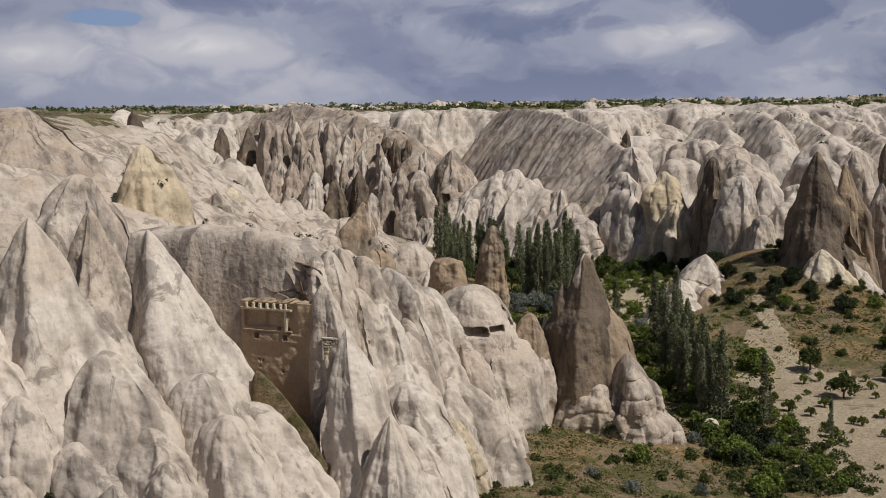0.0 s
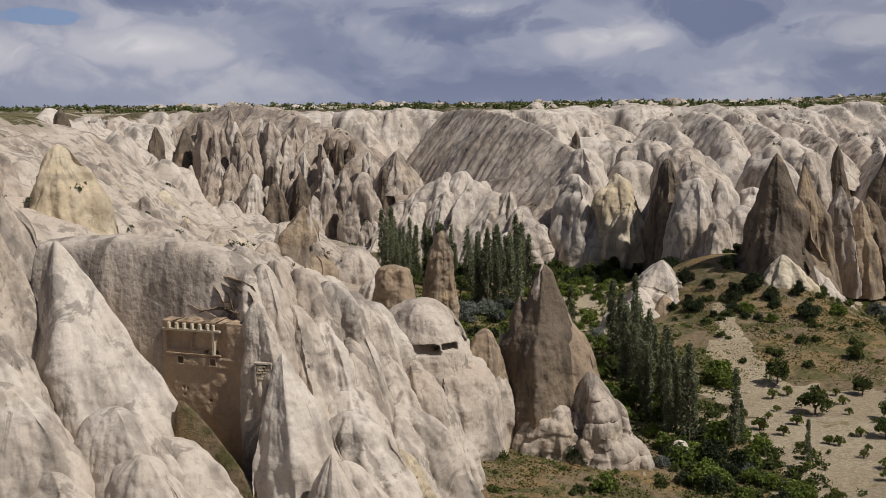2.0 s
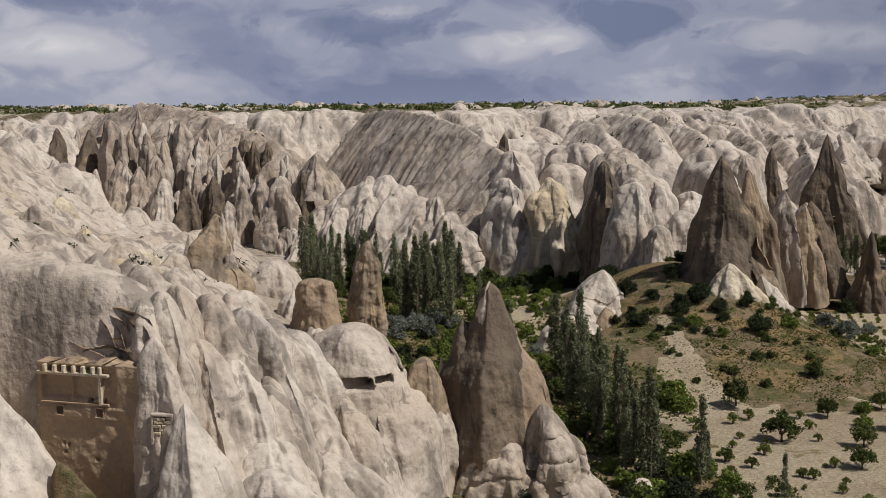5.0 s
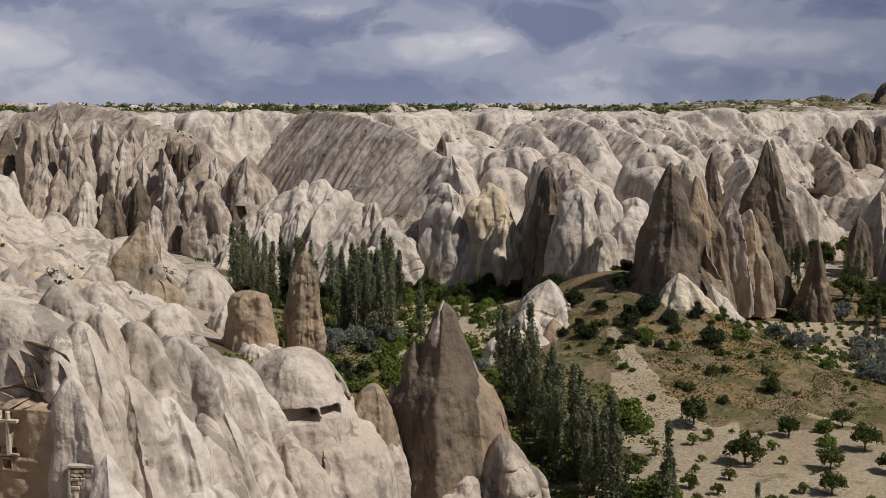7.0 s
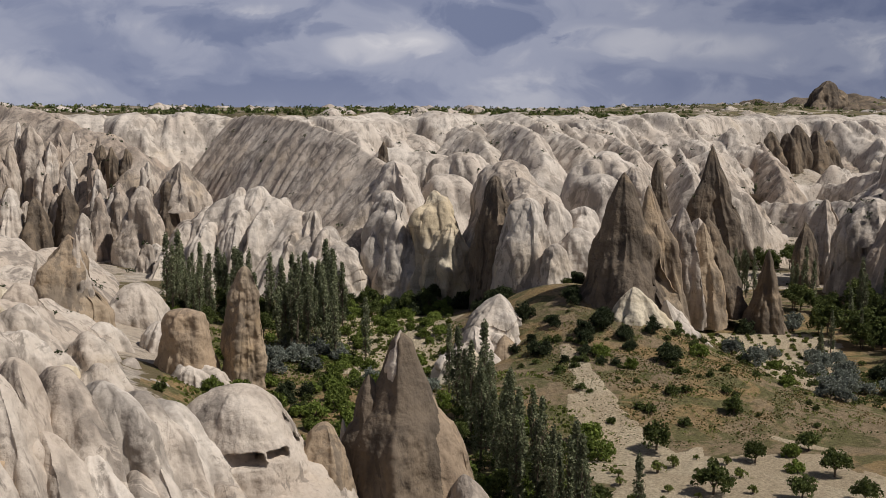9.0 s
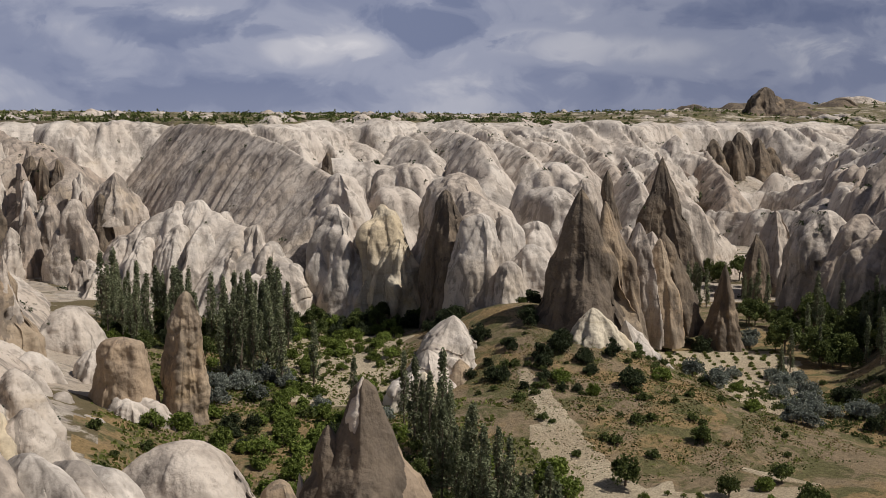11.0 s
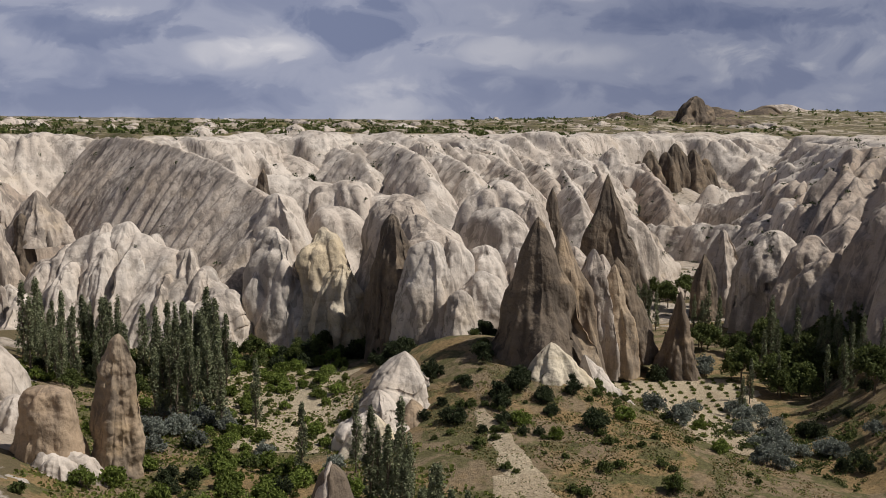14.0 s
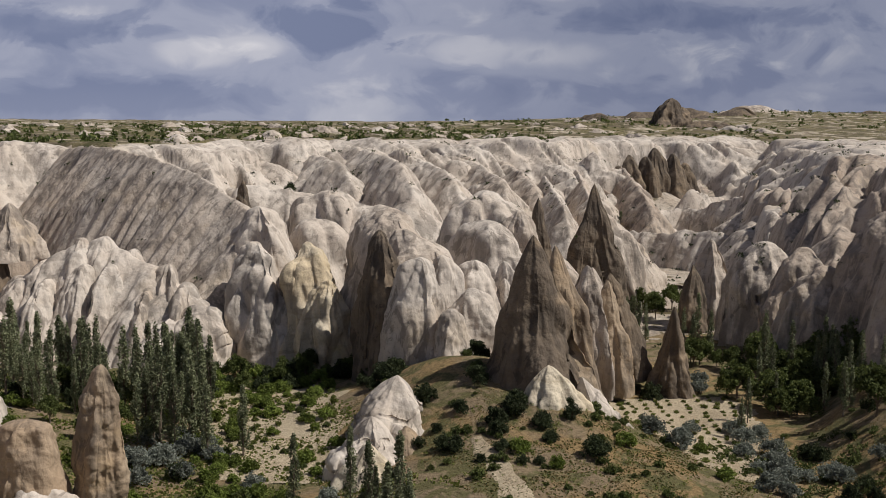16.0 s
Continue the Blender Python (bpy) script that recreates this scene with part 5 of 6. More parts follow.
def carved_front():
    a, b = np.array([-22.4, 117.6]), np.array([-13.2, 113.7])
    length = float(np.linalg.norm(b - a))
    d = (b - a) / length
    inward = np.array([-d[1], d[0]])
    s, z = np.arange(0, length, 0.11), np.arange(14.0, 34.75, 0.11)
    S, Zz = np.meshgrid(s, z)
    deep = 0.12 * fbm(np.stack([S * 0.5, Zz * 0.5, 0 * S], -1).reshape(-1, 3), 3).reshape(S.shape)

    def cut(s0, s1, z0, z1, depth, soft=0.1):
        return depth * smooth(S, s0 - soft, s0 + soft) * (1 - smooth(S, s1 - soft, s1 + soft)) * smooth(Zz, z0 - soft, z0 + soft) * (1 - smooth(Zz, z1 - soft, z1 + soft))

    deep = deep + cut(0.5, 3.0, 31.9, 33.7, 0.35) + cut(3.2, 5.6, 31.9, 33.7, 0.35) + cut(5.9, 7.0, 31.4, 34.4, 0.25)
    for i in range(6):
        deep = deep + cut(1.0 + i * 0.85, 1.55 + i * 0.85, 33.95, 34.4, 0.7)
    for w0, z0, w, h in ((1.75, 30.6, 0.5, 0.55), (5.3, 30.55, 0.5, 0.6), (4.6, 31.55, 0.35, 0.3), (5.6, 31.6, 0.35, 0.3), (2.1, 28.1, 0.16, 0.18), (2.5, 28.0, 0.16, 0.18), (2.2, 27.4, 0.16, 0.18), (5.0, 27.0, 0.25, 0.16)):
        deep = deep + cut(w0, w0 + w, z0, z0 + h, 0.9, 0.06)
    deep = deep - 0.12 * smooth(Zz, 30.2, 30.3) * (1 - smooth(Zz, 31.2, 31.3))
    lean = 0.05 * (Zz - 14)
    X = a[0] + d[0] * S + inward[0] * (deep - lean * 0.0)
    Y = a[1] + d[1] * S + inward[1] * (deep - lean * 0.0)
    front = finish_rock("carved_facade", np.stack([X, Y, Zz], -1), [HEWN], (-17.4, 114.8, 14.0), "tan hewn dovecote facade with small square windows", "carved facade", False)
    thick = front.modifiers.new("thick", "SOLIDIFY")
    thick.thickness, thick.offset = 5.0, -1
    return front


facade = carved_front()


def block(w, d, h, jitter, rnd):
    bm = bmesh.new()
    bmesh.ops.create_cube(bm, size=1.0)
    for v in bm.verts:
        v.co = Vector((v.co.x * w + rnd.uniform(-jitter, jitter), v.co.y * d + rnd.uniform(-jitter, jitter), v.co.z * h + rnd.uniform(-jitter, jitter)))
    bmesh.ops.bevel(bm, geom=bm.edges[:], offset=min(w, h) * 0.12, segments=1, affect="EDGES")
    return bm


def part(name, bm, mat, parent, label=""):
    me = bpy.data.meshes.new(name)
    bm.to_mesh(me)
    bm.free()
    me.materials.append(mat)
    ob = new(name, me)
    ob.parent = parent
    return tagged(ob, label)


def blocked_doorway(x, y, z, heading):
    rnd = random.Random(3)
    door = tagged(new("blocked_doorway"), "doorway walled up with rough pale stones", "doorway")
    door.matrix_world = pose(x, y, z, 0, 0, heading)
    slab = part("backing", block(1.5, 0.3, 2.1, 0.01, rnd), GREY, door)
    slab.location = (0, 0.22, 1.0)
    for side in (-1, 1):
        jamb = part("jamb", block(0.16, 0.42, 2.2, 0.02, rnd), PALE, door)
        jamb.location = (side * 0.76, 0.05, 1.0)
    lintel = part("lintel", block(1.75, 0.45, 0.2, 0.02, rnd), PALE, door)
    lintel.location = (0, 0.05, 2.15)
    for row in range(7):
        for col in range(4):
            stone = part("stone", block(rnd.uniform(0.28, 0.36), 0.22, rnd.uniform(0.22, 0.28), 0.025, rnd), CREAM, door)
            stone.location = (-0.52 + col * 0.35 + rnd.uniform(-0.03, 0.03) + (0.08 if row % 2 else -0.05), rnd.uniform(-0.05, 0.03), 0.13 + row * 0.285)
    return door


def dress_facade():
    """Stone frames round the two windows, a plain cornice and a row of small arches over it."""
    rnd = random.Random(6)
    turn = math.atan2(113.7 - 117.6, -13.2 + 22.4)

    def at(ob, s, out, z):
        ob.location = (-22.4 + math.cos(turn) * s + math.sin(turn) * out + 17.4, 117.6 + math.sin(turn) * s - math.cos(turn) * out - 114.8, z - 14.0)
        ob.rotation_euler = (0, 0, turn)

    at(part("cornice", block(6.3, 0.35, 0.22, 0.03, rnd), CREAM, facade, "weathered stone cornice"), 3.3, 0.1, 33.85)
    at(part("cornice", block(6.0, 0.3, 0.18, 0.03, rnd), HEWN, facade), 3.4, 0.06, 31.5)
    for i in range(6):
        at(part("niche_pier", block(0.26, 0.34, 0.62, 0.03, rnd), CREAM, facade, "pale stone pier between niches"), 0.85 + i * 0.85, 0.12, 34.2)
    at(part("pilaster", block(0.24, 0.3, 3.0, 0.03, rnd), CREAM, facade, "pale upright stone strip"), 5.75, 0.1, 33.0)
    for s, z in ((2.0, 30.88), (5.55, 30.85)):
        for side in (-0.34, 0.34):
            at(part("window_jamb", block(0.12, 0.2, 0.7, 0.02, rnd), HEWN, facade), s + side, 0.05, z)
        at(part("window_lintel", block(0.82, 0.22, 0.13, 0.02, rnd), HEWN, facade), s, 0.05, z + 0.4)
        at(part("window_sill", block(0.82, 0.24, 0.1, 0.02, rnd), HEWN, facade), s, 0.06, z - 0.38)


dress_facade()
blocked_doorway(-12.2, 112.3, 29.2, -12)

# plants --------------------------------------------------------------------


def cards(rs, centres, radii, count, size, squash=1.0):
    """Small leaf quads scattered in clumps; returns places of their corners."""
    k = len(centres)
    pick = rs.randint(0, k, count)
    off = rs.normal(size=(count, 3))
    off /= np.linalg.norm(off, axis=1)[:, None]
    off *= (rs.uniform(0.25, 1.0, count) ** 0.5)[:, None] * radii[pick][:, None]
    off[:, 2] *= squash
    c = centres[pick] + off
    u = rs.normal(size=(count, 3))
    u /= np.linalg.norm(u, axis=1)[:, None]
    v = np.cross(u, rs.normal(size=(count, 3)))
    v /= np.linalg.norm(v, axis=1)[:, None]
    s = size * rs.uniform(0.6, 1.3, count)[:, None]
    return np.stack([c - u * s - v * s * 0.5, c + u * s - v * s * 0.6, c + u * s * 0.8 + v * s * 0.6, c - u * s * 0.9 + v * s * 0.5], 1)


def leaf_mesh(name, quads, mat):
    n = len(quads)
    me = bpy.data.meshes.new(name)
    me.vertices.add(n * 4)
    me.vertices.foreach_set("co", np.ascontiguousarray(quads, dtype=np.float32).ravel())
    me.loops.add(n * 4)
    me.loops.foreach_set("vertex_index", np.arange(n * 4, dtype=np.int32))
    me.polygons.add(n)
    me.polygons.foreach_set("loop_start", np.arange(0, n * 4, 4, dtype=np.int32))
    me.materials.append(mat)
    me.update(calc_edges=True)
    return me


def limb(bm, a, b, r0, r1, sides=7):
    a, b = Vector(a), Vector(b)
    q = (b - a).to_track_quat("Z", "Y")
    rings = []
    for t in (0.0, 0.5, 1.0):
        p, r = a.lerp(b, t), r0 + (r1 - r0) * t
        rings.append([bm.verts.new(p + q @ Vector((math.cos(k * 2 * math.pi / sides) * r, math.sin(k * 2 * math.pi / sides) * r, 0))) for k in range(sides)])
    for lo, hi in zip(rings, rings[1:]):
        for k in range(sides):
            bm.faces.new((lo[k], lo[(k + 1) % sides], hi[(k + 1) % sides], hi[k]))


def plant(name, label, category, group, crown_mesh, limbs):
    ob = tagged(new(name), label, category, group)
    crown = new("crown", crown_mesh)
    crown.parent = ob
    if limbs:
        bm = bmesh.new()
        for args in limbs:
            limb(bm, *args)
        part("trunk", bm, BARK, ob)
    return ob


def poplar(seed):
    rs = np.random.RandomState(seed)
    h, k = 11.0, 54
    v = rs.uniform(0.14, 1.0, k)
    rad = 1.05 * np.clip(np.sin(np.pi * np.clip(v, 0, 1) ** 0.62), 0.04, 1) ** 0.7 * rs.uniform(0.35, 1.1, k)
    th = rs.uniform(0, 2 * np.pi, k)
    c = np.stack([rad * 0.8 * np.cos(th), rad * 0.8 * np.sin(th), v * h], 1)
    quads = cards(rs, c, rs.uniform(0.16, 0.5, k), 1350, 0.15, 2.6)
    limbs = [((0, 0, -0.6), (0.05, 0, h * 0.5), 0.17, 0.09), ((0.05, 0, h * 0.5), (0, 0.05, h * 0.96), 0.09, 0.02)]
    for i in range(14):
        a, z, w = rs.uniform(0, 6.3), rs.uniform(0.8, 7.0), rs.uniform(0.4, 0.95)
        limbs.append(((0.1 * math.cos(a), 0.1 * math.sin(a), z), (w * math.cos(a), w * math.sin(a), z + rs.uniform(2.2, 3.6)), 0.05, 0.015, 5))
    return plant("poplar_tree", "slender grey-green poplar in the valley", "tree", "poplars along the stream", leaf_mesh("crown", quads, POPLAR), limbs)


def round_tree(seed, mat, label, name="fruit_tree", group="orchard trees", r=2.0, trunk=1.0, leaves=1900, size=0.15, tall=0.85, category="tree"):
    rs = np.random.RandomState(seed)
    k = 46
    d = rs.normal(size=(k, 3))
    d /= np.linalg.norm(d, axis=1)[:, None]
    d[:, 2] = np.abs(d[:, 2]) * 1.25 - 0.35
    c = d * (rs.uniform(0.35, 0.95, k) * r)[:, None]
    c[:, 2] = c[:, 2] * tall + trunk + r * 0.42
    quads = cards(rs, c, rs.uniform(0.22, 0.5, k) * r * 0.75, leaves, size)
    limbs = [((0, 0, -0.5), (0.05, 0.03, trunk + 0.3), 0.15, 0.11)]
    for i in range(6):
        a = i * 1.05 + rs.uniform(-0.3, 0.3)
        limbs.append(((0.05, 0.03, trunk * 0.8), (r * 0.55 * math.cos(a), r * 0.55 * math.sin(a), trunk + r * 0.8), 0.08, 0.02, 5))
    return plant(name, label, category, group, leaf_mesh("crown", quads, mat), limbs)


scene.view_layers[0].update()
_deps = bpy.context.evaluated_depsgraph_get()


def drop(x, y):
    """The height of the highest surface under a place."""
    hit, place, *_ = scene.ray_cast(_deps, Vector((x, y, 140)), Vector((0, 0, -1)))
    return place.z if hit else float(ground_z(x, y))


POPLARS = [poplar(40 + i) for i in range(4)]
FRUIT = [round_tree(50 + i, BUSH, "small round dark green fruit tree on sandy soil") for i in range(3)]
GREEN = [round_tree(60 + i, FRESH, "bright green bush in the valley", "green_bush", "green bushes", 1.5, 0.15, 1300, 0.14, category="bush") for i in range(3)]
SILVERS = [round_tree(70 + i, SILVER, "silver-grey oleaster bush in the valley", "silver_bush", "silver bushes", 1.9, 0.3, 1700, 0.13, category="bush") for i in range(3)]
JUNIPERS = [round_tree(80 + i, JUNIPER, "dense dark green juniper bush", "juniper_bush", "junipers", 1.7, 0.1, 1900, 0.13, 1.05, category="bush") for i in range(3)]
DARKS = [round_tree(90 + i, BUSH, "tall dark green tree below a cliff", "leafy_tree", "trees below the cliff", 2.6, 1.8, 2600, 0.18, 1.25) for i in range(3)]
SHRUBS = [round_tree(100 + i, BUSH, "low dark shrub on dry ground", "low_shrub", "shrubs", 0.8, 0.0, 380, 0.11, 0.7, category="bush") for i in range(3)]
SAPLINGS = [round_tree(110 + i, VINE, "small sapling on bare sandy soil", "sapling", "saplings in the orchard", 0.7, 0.35, 260, 0.10, category="sapling") for i in range(2)]
VINES = [round_tree(120 + i, VINE, "low green vine bush on sandy soil", "vine_bush", "vines in the vineyard", 0.62, 0.0, 200, 0.11, 0.65, category="vine") for i in range(3)]
used = set()
plants = random.Random(21)


def put(kinds, x, y, scale=1.0, sink=0.0, on_rock=False, stretch=1.0):
    i = plants.randrange(len(kinds))
    z = drop(x, y) if on_rock else float(ground_z(x, y))
    k = scale * plants.uniform(0.88, 1.12)
    m = pose(x, y, z - sink, 0, 0, plants.uniform(0, 360))
    first = kinds[i] not in used
    ob = kinds[i] if first else copy_thing(kinds[i], m)
    used.add(kinds[i])
    ob.matrix_basis = m @ Matrix.Diagonal((k, k, k * stretch, 1))
    return ob


def grove(kinds, count, x0, x1, y0, y1, scale, spread=0.25, tilt=0.0, stretch=1.0, on_rock=False):
    for _ in range(count):
        v = plants.random()
        x = plants.uniform(x0, x1) + tilt * (v - 0.5)
        put(kinds, x, y0 + (y1 - y0) * v, scale * plants.uniform(1 - spread, 1 + spread), on_rock=on_rock, stretch=stretch)


grove(GREEN, 60, 10, 46, 160, 232, 1.0, 0.4)
grove(GREEN, 16, 30, 60, 280, 300, 0.9, 0.4)
# poplars along the stream, in the side valley and below the cliffs
for i in range(38):
    v = ((i + plants.uniform(0, 0.8)) / 38) ** 1.15
    put(POPLARS, 38.5 + 3.5 * v + plants.uniform(-3.6, 2.4), 152 + 54 * v, plants.uniform(0.75, 1.2))
grove(DARKS, 8, 34, 44, 156, 220, 0.7)
grove(POPLARS, 30, 13, 34, 246, 284, 1.25)
grove(POPLARS, 18, -2, 15, 276, 306, 1.15)
grove(POPLARS, 14, 16, 34, 284, 308, 1.1)
grove(DARKS, 10, 4, 32, 262, 304, 0.9)
for x, y, k in ((51.2, 141.5, 0.62), (44.8, 150.3, 1.02), (46.0, 151.5, 0.6), (35.2, 222.4, 1.0), (42.3, 218.5, 0.95), (121, 233, 0.75), (128, 240, 0.7), (155, 288, 1.15), (152, 291, 1.0), (137, 243, 0.8)):
    put(POPLARS, x, y, k)
grove(POPLARS, 12, 140, 165, 300, 326, 1.0)
grove(POPLARS, 16, 234, 268, 470, 500, 1.0)
grove(DARKS, 26, 146, 172, 240, 286, 1.05)
grove(POPLARS, 12, 142, 170, 236, 280, 0.95)
grove(DARKS, 6, 150, 164, 232, 246, 0.8)
for x, y, k in ((62.0, 181.9, 1.15), (61.5, 165.0, 1.2), (79.3, 192.1, 0.8), (79.6, 167, 1.15), (83.0, 178.0, 0.9), (73.0, 175.0, 0.85), (70.5, 160, 0.8), (66, 152, 0.9), (75.5, 150, 1.0), (46.4, 181.5, 1.35), (44.0, 177, 1.2), (77, 157, 0.8)):
    put(FRUIT, x, y, k)
for x, y, k in ((54.0, 187, 1.5), (52.2, 184.5, 1.4), (53.8, 182, 1.3), (87.3, 218.2, 1.15), (48.6, 300, 1.3), (54.7, 287, 1.2), (64.4, 293, 1.3), (69.2, 219.4, 1.0), (71.9, 212.5, 0.9), (96.8, 206, 1.0), (23.7, 131.2, 1.05), (59, 290, 1.2), (46, 290, 1.1), (40, 300, 1.2), (52, 296, 1.2), (70, 288, 1.0), (36, 296, 1.1), (104, 222, 0.9), (79, 176, 0.9), (76, 170, 0.8)):
    put(GREEN, x, y, k)
for x, y, k in ((21.1, 248, 1.2), (26, 255.7, 1.3), (19.9, 258, 1.1), (32.5, 235, 1.0), (40.4, 223, 0.9), (121.8, 236, 1.2), (118.7, 229.3, 1.1), (141, 247, 1.1), (114.3, 216, 1.3), (108, 206, 1.2), (123.5, 231, 1.2), (111.5, 211, 1.2), (119, 222, 1.2), (24, 251, 1.1), (29, 248, 1.0), (113, 207, 1.0), (104, 200, 1.0), (45.5, 157, 0.6), (33.5, 143, 0.5), (43.0, 140, 0.6), (133, 262, 1.2), (137, 268, 1.1), (17, 123.5, 0.45), (21, 119, 0.6), (29, 121, 0.5)):
    put(SILVERS, x, y, k)
for x, y, k in ((79.5, 214.0, 1.25), (121.4, 262, 1.3), (116.6, 267, 1.1), (63.9, 244.0, 1.35), (72.1, 241.5, 1.4), (70.0, 229.5, 1.2), (74.0, 230.5, 1.25), (61.2, 225.5, 1.0), (50.7, 224.0, 0.7), (74.5, 284, 1.5), (68.5, 278, 1.2), (22.4, 141.8, 1.0), (66.5, 236, 1.0), (69, 226, 0.9), (76.5, 226, 0.9), (58, 232, 0.7), (46.5, 303, 1.4), (20, 326, 1.3), (26.5, 329, 1.6), (-11.9, 110.6, 1.0), (-10.4, 109.6, 0.8), (-36.5, 97.5, 1.0), (48.5, 238.5, 0.6), (31, 290, 1.2), (22, 240, 1.0)):
    put(JUNIPERS, x, y, k)
for x, y, k in ((83.8, 362.6, 2.1), (88.6, 359.5, 1.8), (61.5, 379, 1.0), (101, 470, 1.4)):
    put(JUNIPERS, x, y, k, 0.3, True, 1.5)

# vines, saplings, shrubs and grass ------------------------------------------
for i in range(20):
    for j in range(13):
        v, w = (i + plants.uniform(-0.2, 0.2)) / 19, (j + plants.uniform(-0.2, 0.2)) / 6 - 1
        half = np.interp(v, [0, 0.25, 0.5, 0.75, 1], [15, 17, 12, 6.5, 2.5])
        if abs(w) * 17 < half and plants.random() < 0.9:
            put(VINES, 122 - 20 * v - 2 * math.sin(v * 3) + w * 16.5, 262 - 52 * v - 5 * w, plants.uniform(0.7, 1.15))
for i in range(190):
    v = plants.random()
    put(plants.choice((VINES, VINES, GREEN, SHRUBS)), 35 + 15 * v + plants.uniform(-13, 12), 236 + 58 * v, plants.uniform(0.6, 1.3))
for i in range(62):
    v = plants.random()
    put(SAPLINGS, 62 + plants.uniform(-15, 13) - 6 * v, 128 + 50 * v, plants.uniform(0.5, 1.5))
grove(SHRUBS, 60, 2, 40, 112, 146, 0.8, 0.5)
grove(SHRUBS, 60, 58, 100, 186, 232, 1.0, 0.5)
grove(SHRUBS, 40, 48, 90, 220, 262, 0.9, 0.5)
grove(SHRUBS, 60, 34, 50, 122, 176, 1.2, 0.4)
grove(GREEN, 26, 34, 48, 124, 156, 1.0, 0.4)
grove(JUNIPERS, 14, 34, 48, 126, 156, 0.8, 0.4)
grove(SHRUBS, 30, 112, 150, 196, 230, 1.0, 0.5)
grove(GREEN, 30, 8, 34, 160, 236, 0.9, 0.4)
grove(SHRUBS, 60, -4, 36, 160, 240, 1.3, 0.4)
grove(GREEN, 24, -4, 34, 180, 232, 1.1, 0.4)
grove(JUNIPERS, 10, 4, 34, 186, 226, 1.0, 0.3)
grove(GREEN, 20, -4, 26, 240, 300, 1.0, 0.4)
grove(JUNIPERS, 22, 30, 76, 286, 306, 1.1, 0.35)
grove(JUNIPERS, 10, -2, 20, 280, 312, 1.0, 0.4)
grove(SILVERS, 10, 14, 30, 238, 262, 1.1, 0.3)
grove(SILVERS, 10, 100, 124, 200, 240, 1.15, 0.3)
grove(DARKS, 26, 150, 176, 240, 276, 1.2, 0.3)
grove(POPLARS, 8, 146, 162, 236, 270, 1.0, 0.25)
grove(JUNIPERS, 14, 112, 142, 194, 222, 0.9, 0.4)
grove(POPLARS, 14, -6, 14, 286, 312, 1.1, 0.2)
grove(JUNIPERS, 12, 60, 84, 214, 240, 0.8, 0.35)
grove(POPLARS, 14, 168, 196, 350, 392, 1.15, 0.25)
grove(DARKS, 12, 160, 190, 330, 372, 1.2, 0.25)
grove(DARKS, 22, 36, 74, 290, 304, 0.7, 0.3)
grove(JUNIPERS, 16, 60, 84, 256, 280, 1.2, 0.3)
grove(DARKS, 34, 136, 168, 216, 262, 1.1, 0.3)
grove(POPLARS, 10, 136, 160, 214, 256, 0.85, 0.25)


def thicket(name, label, places, seed, mat, leaves=26, r=0.75, size=0.16):
    """Many small shrubs too far off to tell apart, joined into one."""
    rs = np.random.RandomState(seed)
    quads = []
    for x, y, z, k in places:
        c = rs.normal(size=(7, 3)) * np.array([0.5, 0.5, 0.22]) * r * k + np.array([x, y, z + 0.32 * r * k])
        quads.append(cards(rs, c, np.full(7, 0.42 * r * k), leaves, size * k))
    return tagged(new(name, leaf_mesh(name, np.concatenate(quads), mat)), label, "shrubs", kind="stuff")


def scattered(count, x0, x1, y0, y1, k0, k1, on_rock):
    out = []
    for _ in range(count):
        x, y = plants.uniform(x0, x1), plants.uniform(y0, y1)
        out.append((x, y, drop(x, y) if on_rock else float(ground_z(x, y)), plants.uniform(k0, k1)))
    return out


thicket("rock_shrubs", "small dark shrubs rooted in tuff gullies", scattered(60, -58, -8, 150, 300, 0.6, 1.3, True) + scattered(420, -10, 300, 335, 570, 0.6, 1.9, True) + scattered(190, 150, 330, 250, 480, 0.7, 2.0, True) + scattered(60, -110, -10, 350, 470, 0.8, 1.8, True), 31, JUNIPER)
plateau = []
for i in range(1700):
    x = plants.uniform(-300, 560)
    y = float(rim_y(x)) + 2 + 380 * plants.random() ** 1.7
    plateau.append((x, y, float(ground_z(x, y)), plants.uniform(0.8, 3.4)))
for i in range(70):
    x, y = plants.uniform(90, 180), plants.uniform(770, 830)
    plateau.append((x, y, float(ground_z(x, y)), plants.uniform(1.2, 3.2)))
for i in range(260):
    x, y = plants.uniform(500, 1250), plants.uniform(760, 1300)
    plateau.append((x, y, float(ground_z(x, y)), plants.uniform(1.6, 5.0)))
thicket("plateau_shrubs", "dark bushes scattered over the dry plateau", plateau, 32, BUSH, 22, 0.8, 0.22)


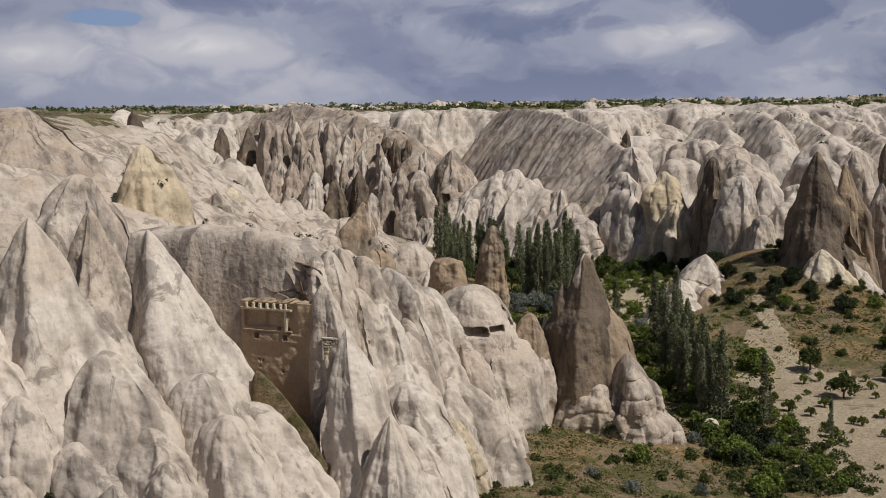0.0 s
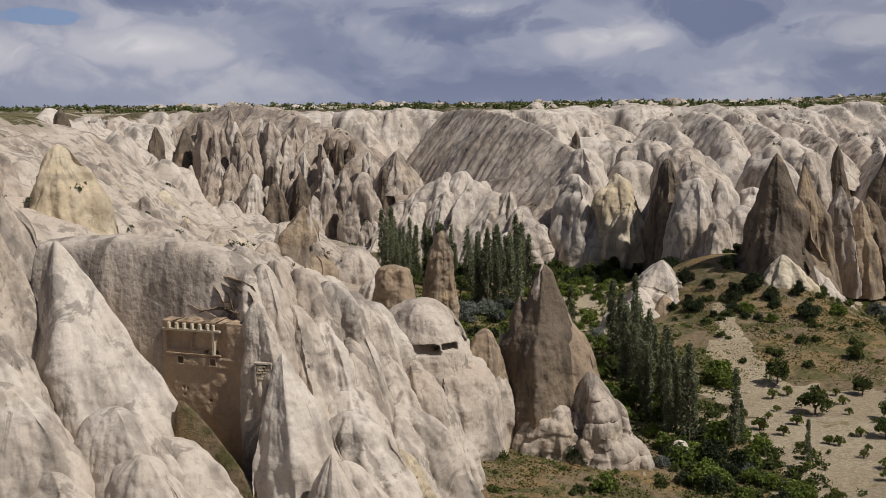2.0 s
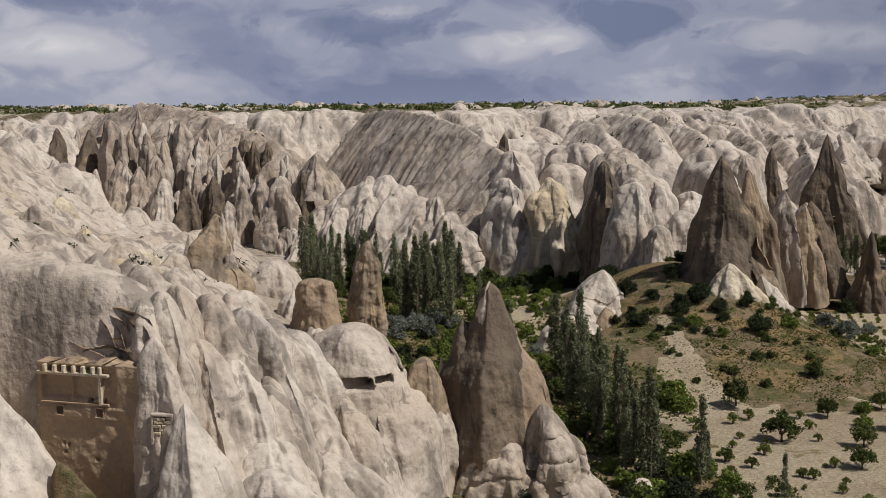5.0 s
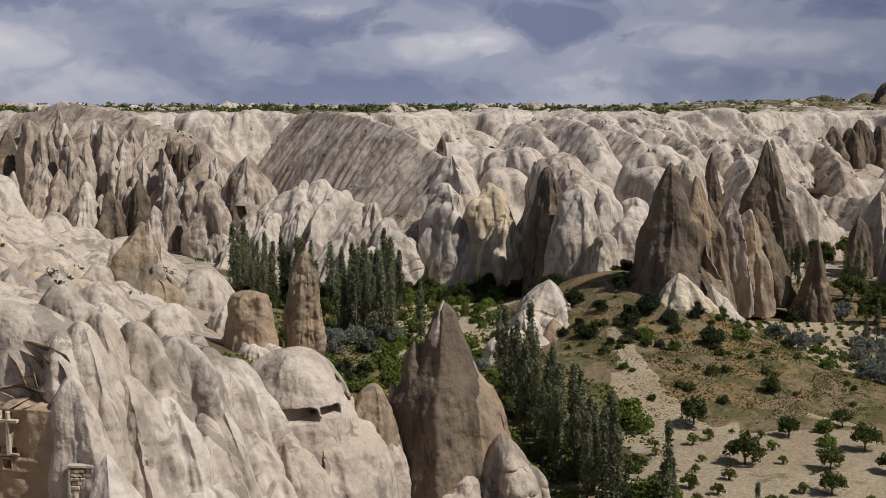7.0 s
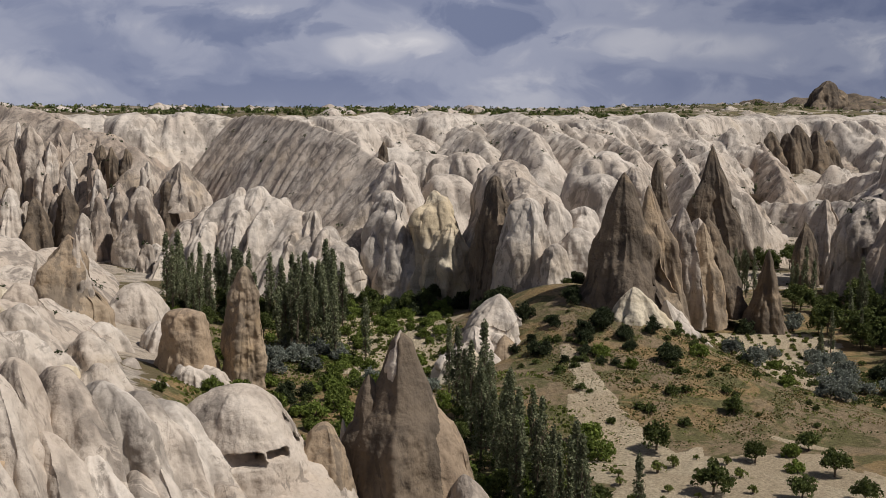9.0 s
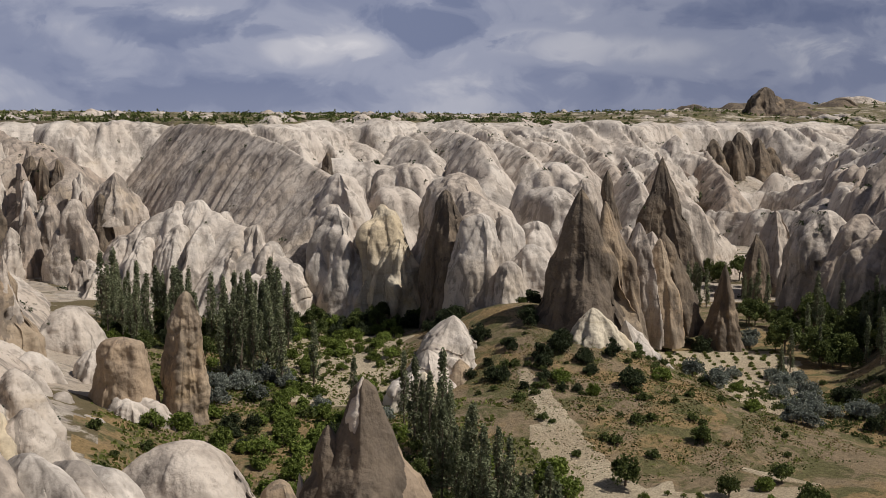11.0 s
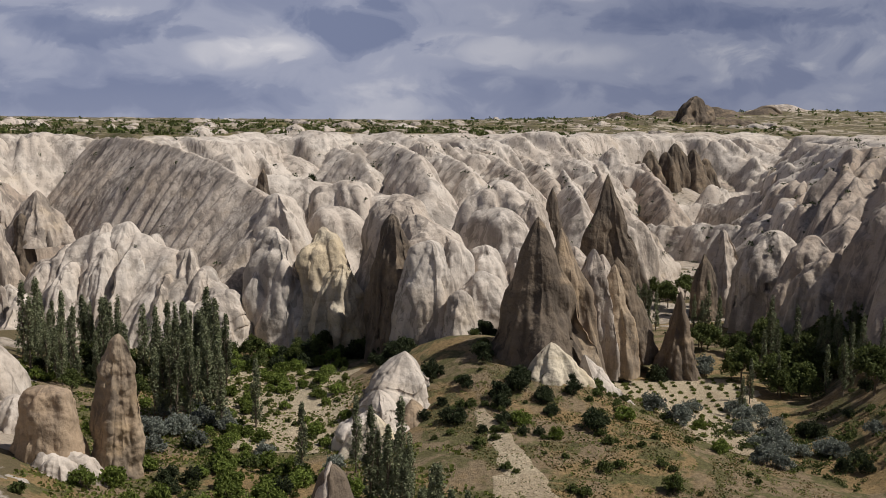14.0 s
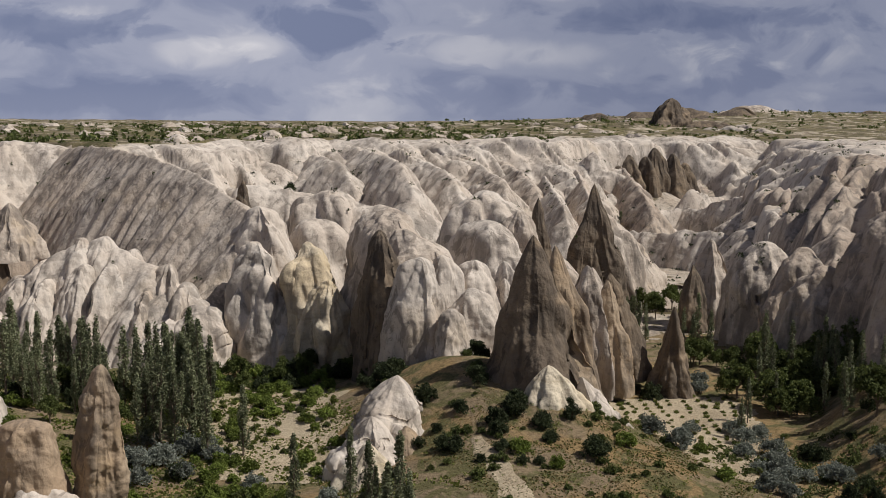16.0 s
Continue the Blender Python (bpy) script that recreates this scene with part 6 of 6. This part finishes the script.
def grass(name, label, count, boxes, seed, mat, size):
    rs = np.random.RandomState(seed)
    allq = []
    for x0, x1, y0, y1, share in boxes:
        n = int(count * share)
        x, y = rs.uniform(x0, x1, n), rs.uniform(y0, y1, n)
        keep = fbm(np.stack([x * 0.12, y * 0.12, 0 * x], -1), 3) > -0.15
        x, y = x[keep], y[keep]
        z = ground_z(x, y)
        n = len(x)
        a = rs.uniform(0, 6.3, n)
        w, h = size * rs.uniform(0.6, 1.3, n), size * rs.uniform(0.7, 1.6, n)
        ux, uy = np.cos(a) * w, np.sin(a) * w
        tx, ty = rs.normal(0, 0.3, n) * h, rs.normal(0, 0.3, n) * h
        base = np.stack([x, y, z - 0.05], -1)
        u = np.stack([ux, uy, 0 * x], -1)
        up = np.stack([tx, ty, h], -1)
        allq.append(np.stack([base - u, base + u, base + u * 0.5 + up, base - u * 0.7 + up * 0.9], 1))
    ob = new(name, leaf_mesh(name, np.concatenate(allq), mat))
    return tagged(ob, label, "grass", kind="stuff")


grass("dry_grass", "dry yellow grass tufts on the slopes", 26000, [(-4, 44, 100, 150, 0.45), (56, 104, 184, 240, 0.35), (40, 60, 218, 262, 0.1), (108, 150, 190, 232, 0.1)], 4, DRY, 0.16)
grass("valley_weeds", "yellow-green weeds and tall dry grass on the valley floor", 22000, [(-4, 56, 176, 300, 0.9)], 6, VINE, 0.30)
grass("green_grass", "low green weeds on the valley floor", 16000, [(6, 44, 150, 300, 0.45), (58, 100, 182, 228, 0.35), (0, 44, 104, 148, 0.2)], 5, BUSH, 0.17)

thicket("brush", "low dark green brush along the stream bed", scattered(130, 34, 54, 122, 150, 0.7, 1.3, False) + scattered(160, 26, 48, 152, 200, 0.8, 1.6, False) + scattered(120, 104, 132, 190, 226, 0.8, 1.8, False), 35, BUSH, 60, 0.8, 0.14)
thicket("brush", "low olive tufts on a grassy hill", scattered(420, 56, 104, 184, 236, 0.4, 0.9, False) + scattered(260, 4, 34, 112, 142, 0.4, 0.8, False), 36, VINE, 30, 0.7, 0.12)
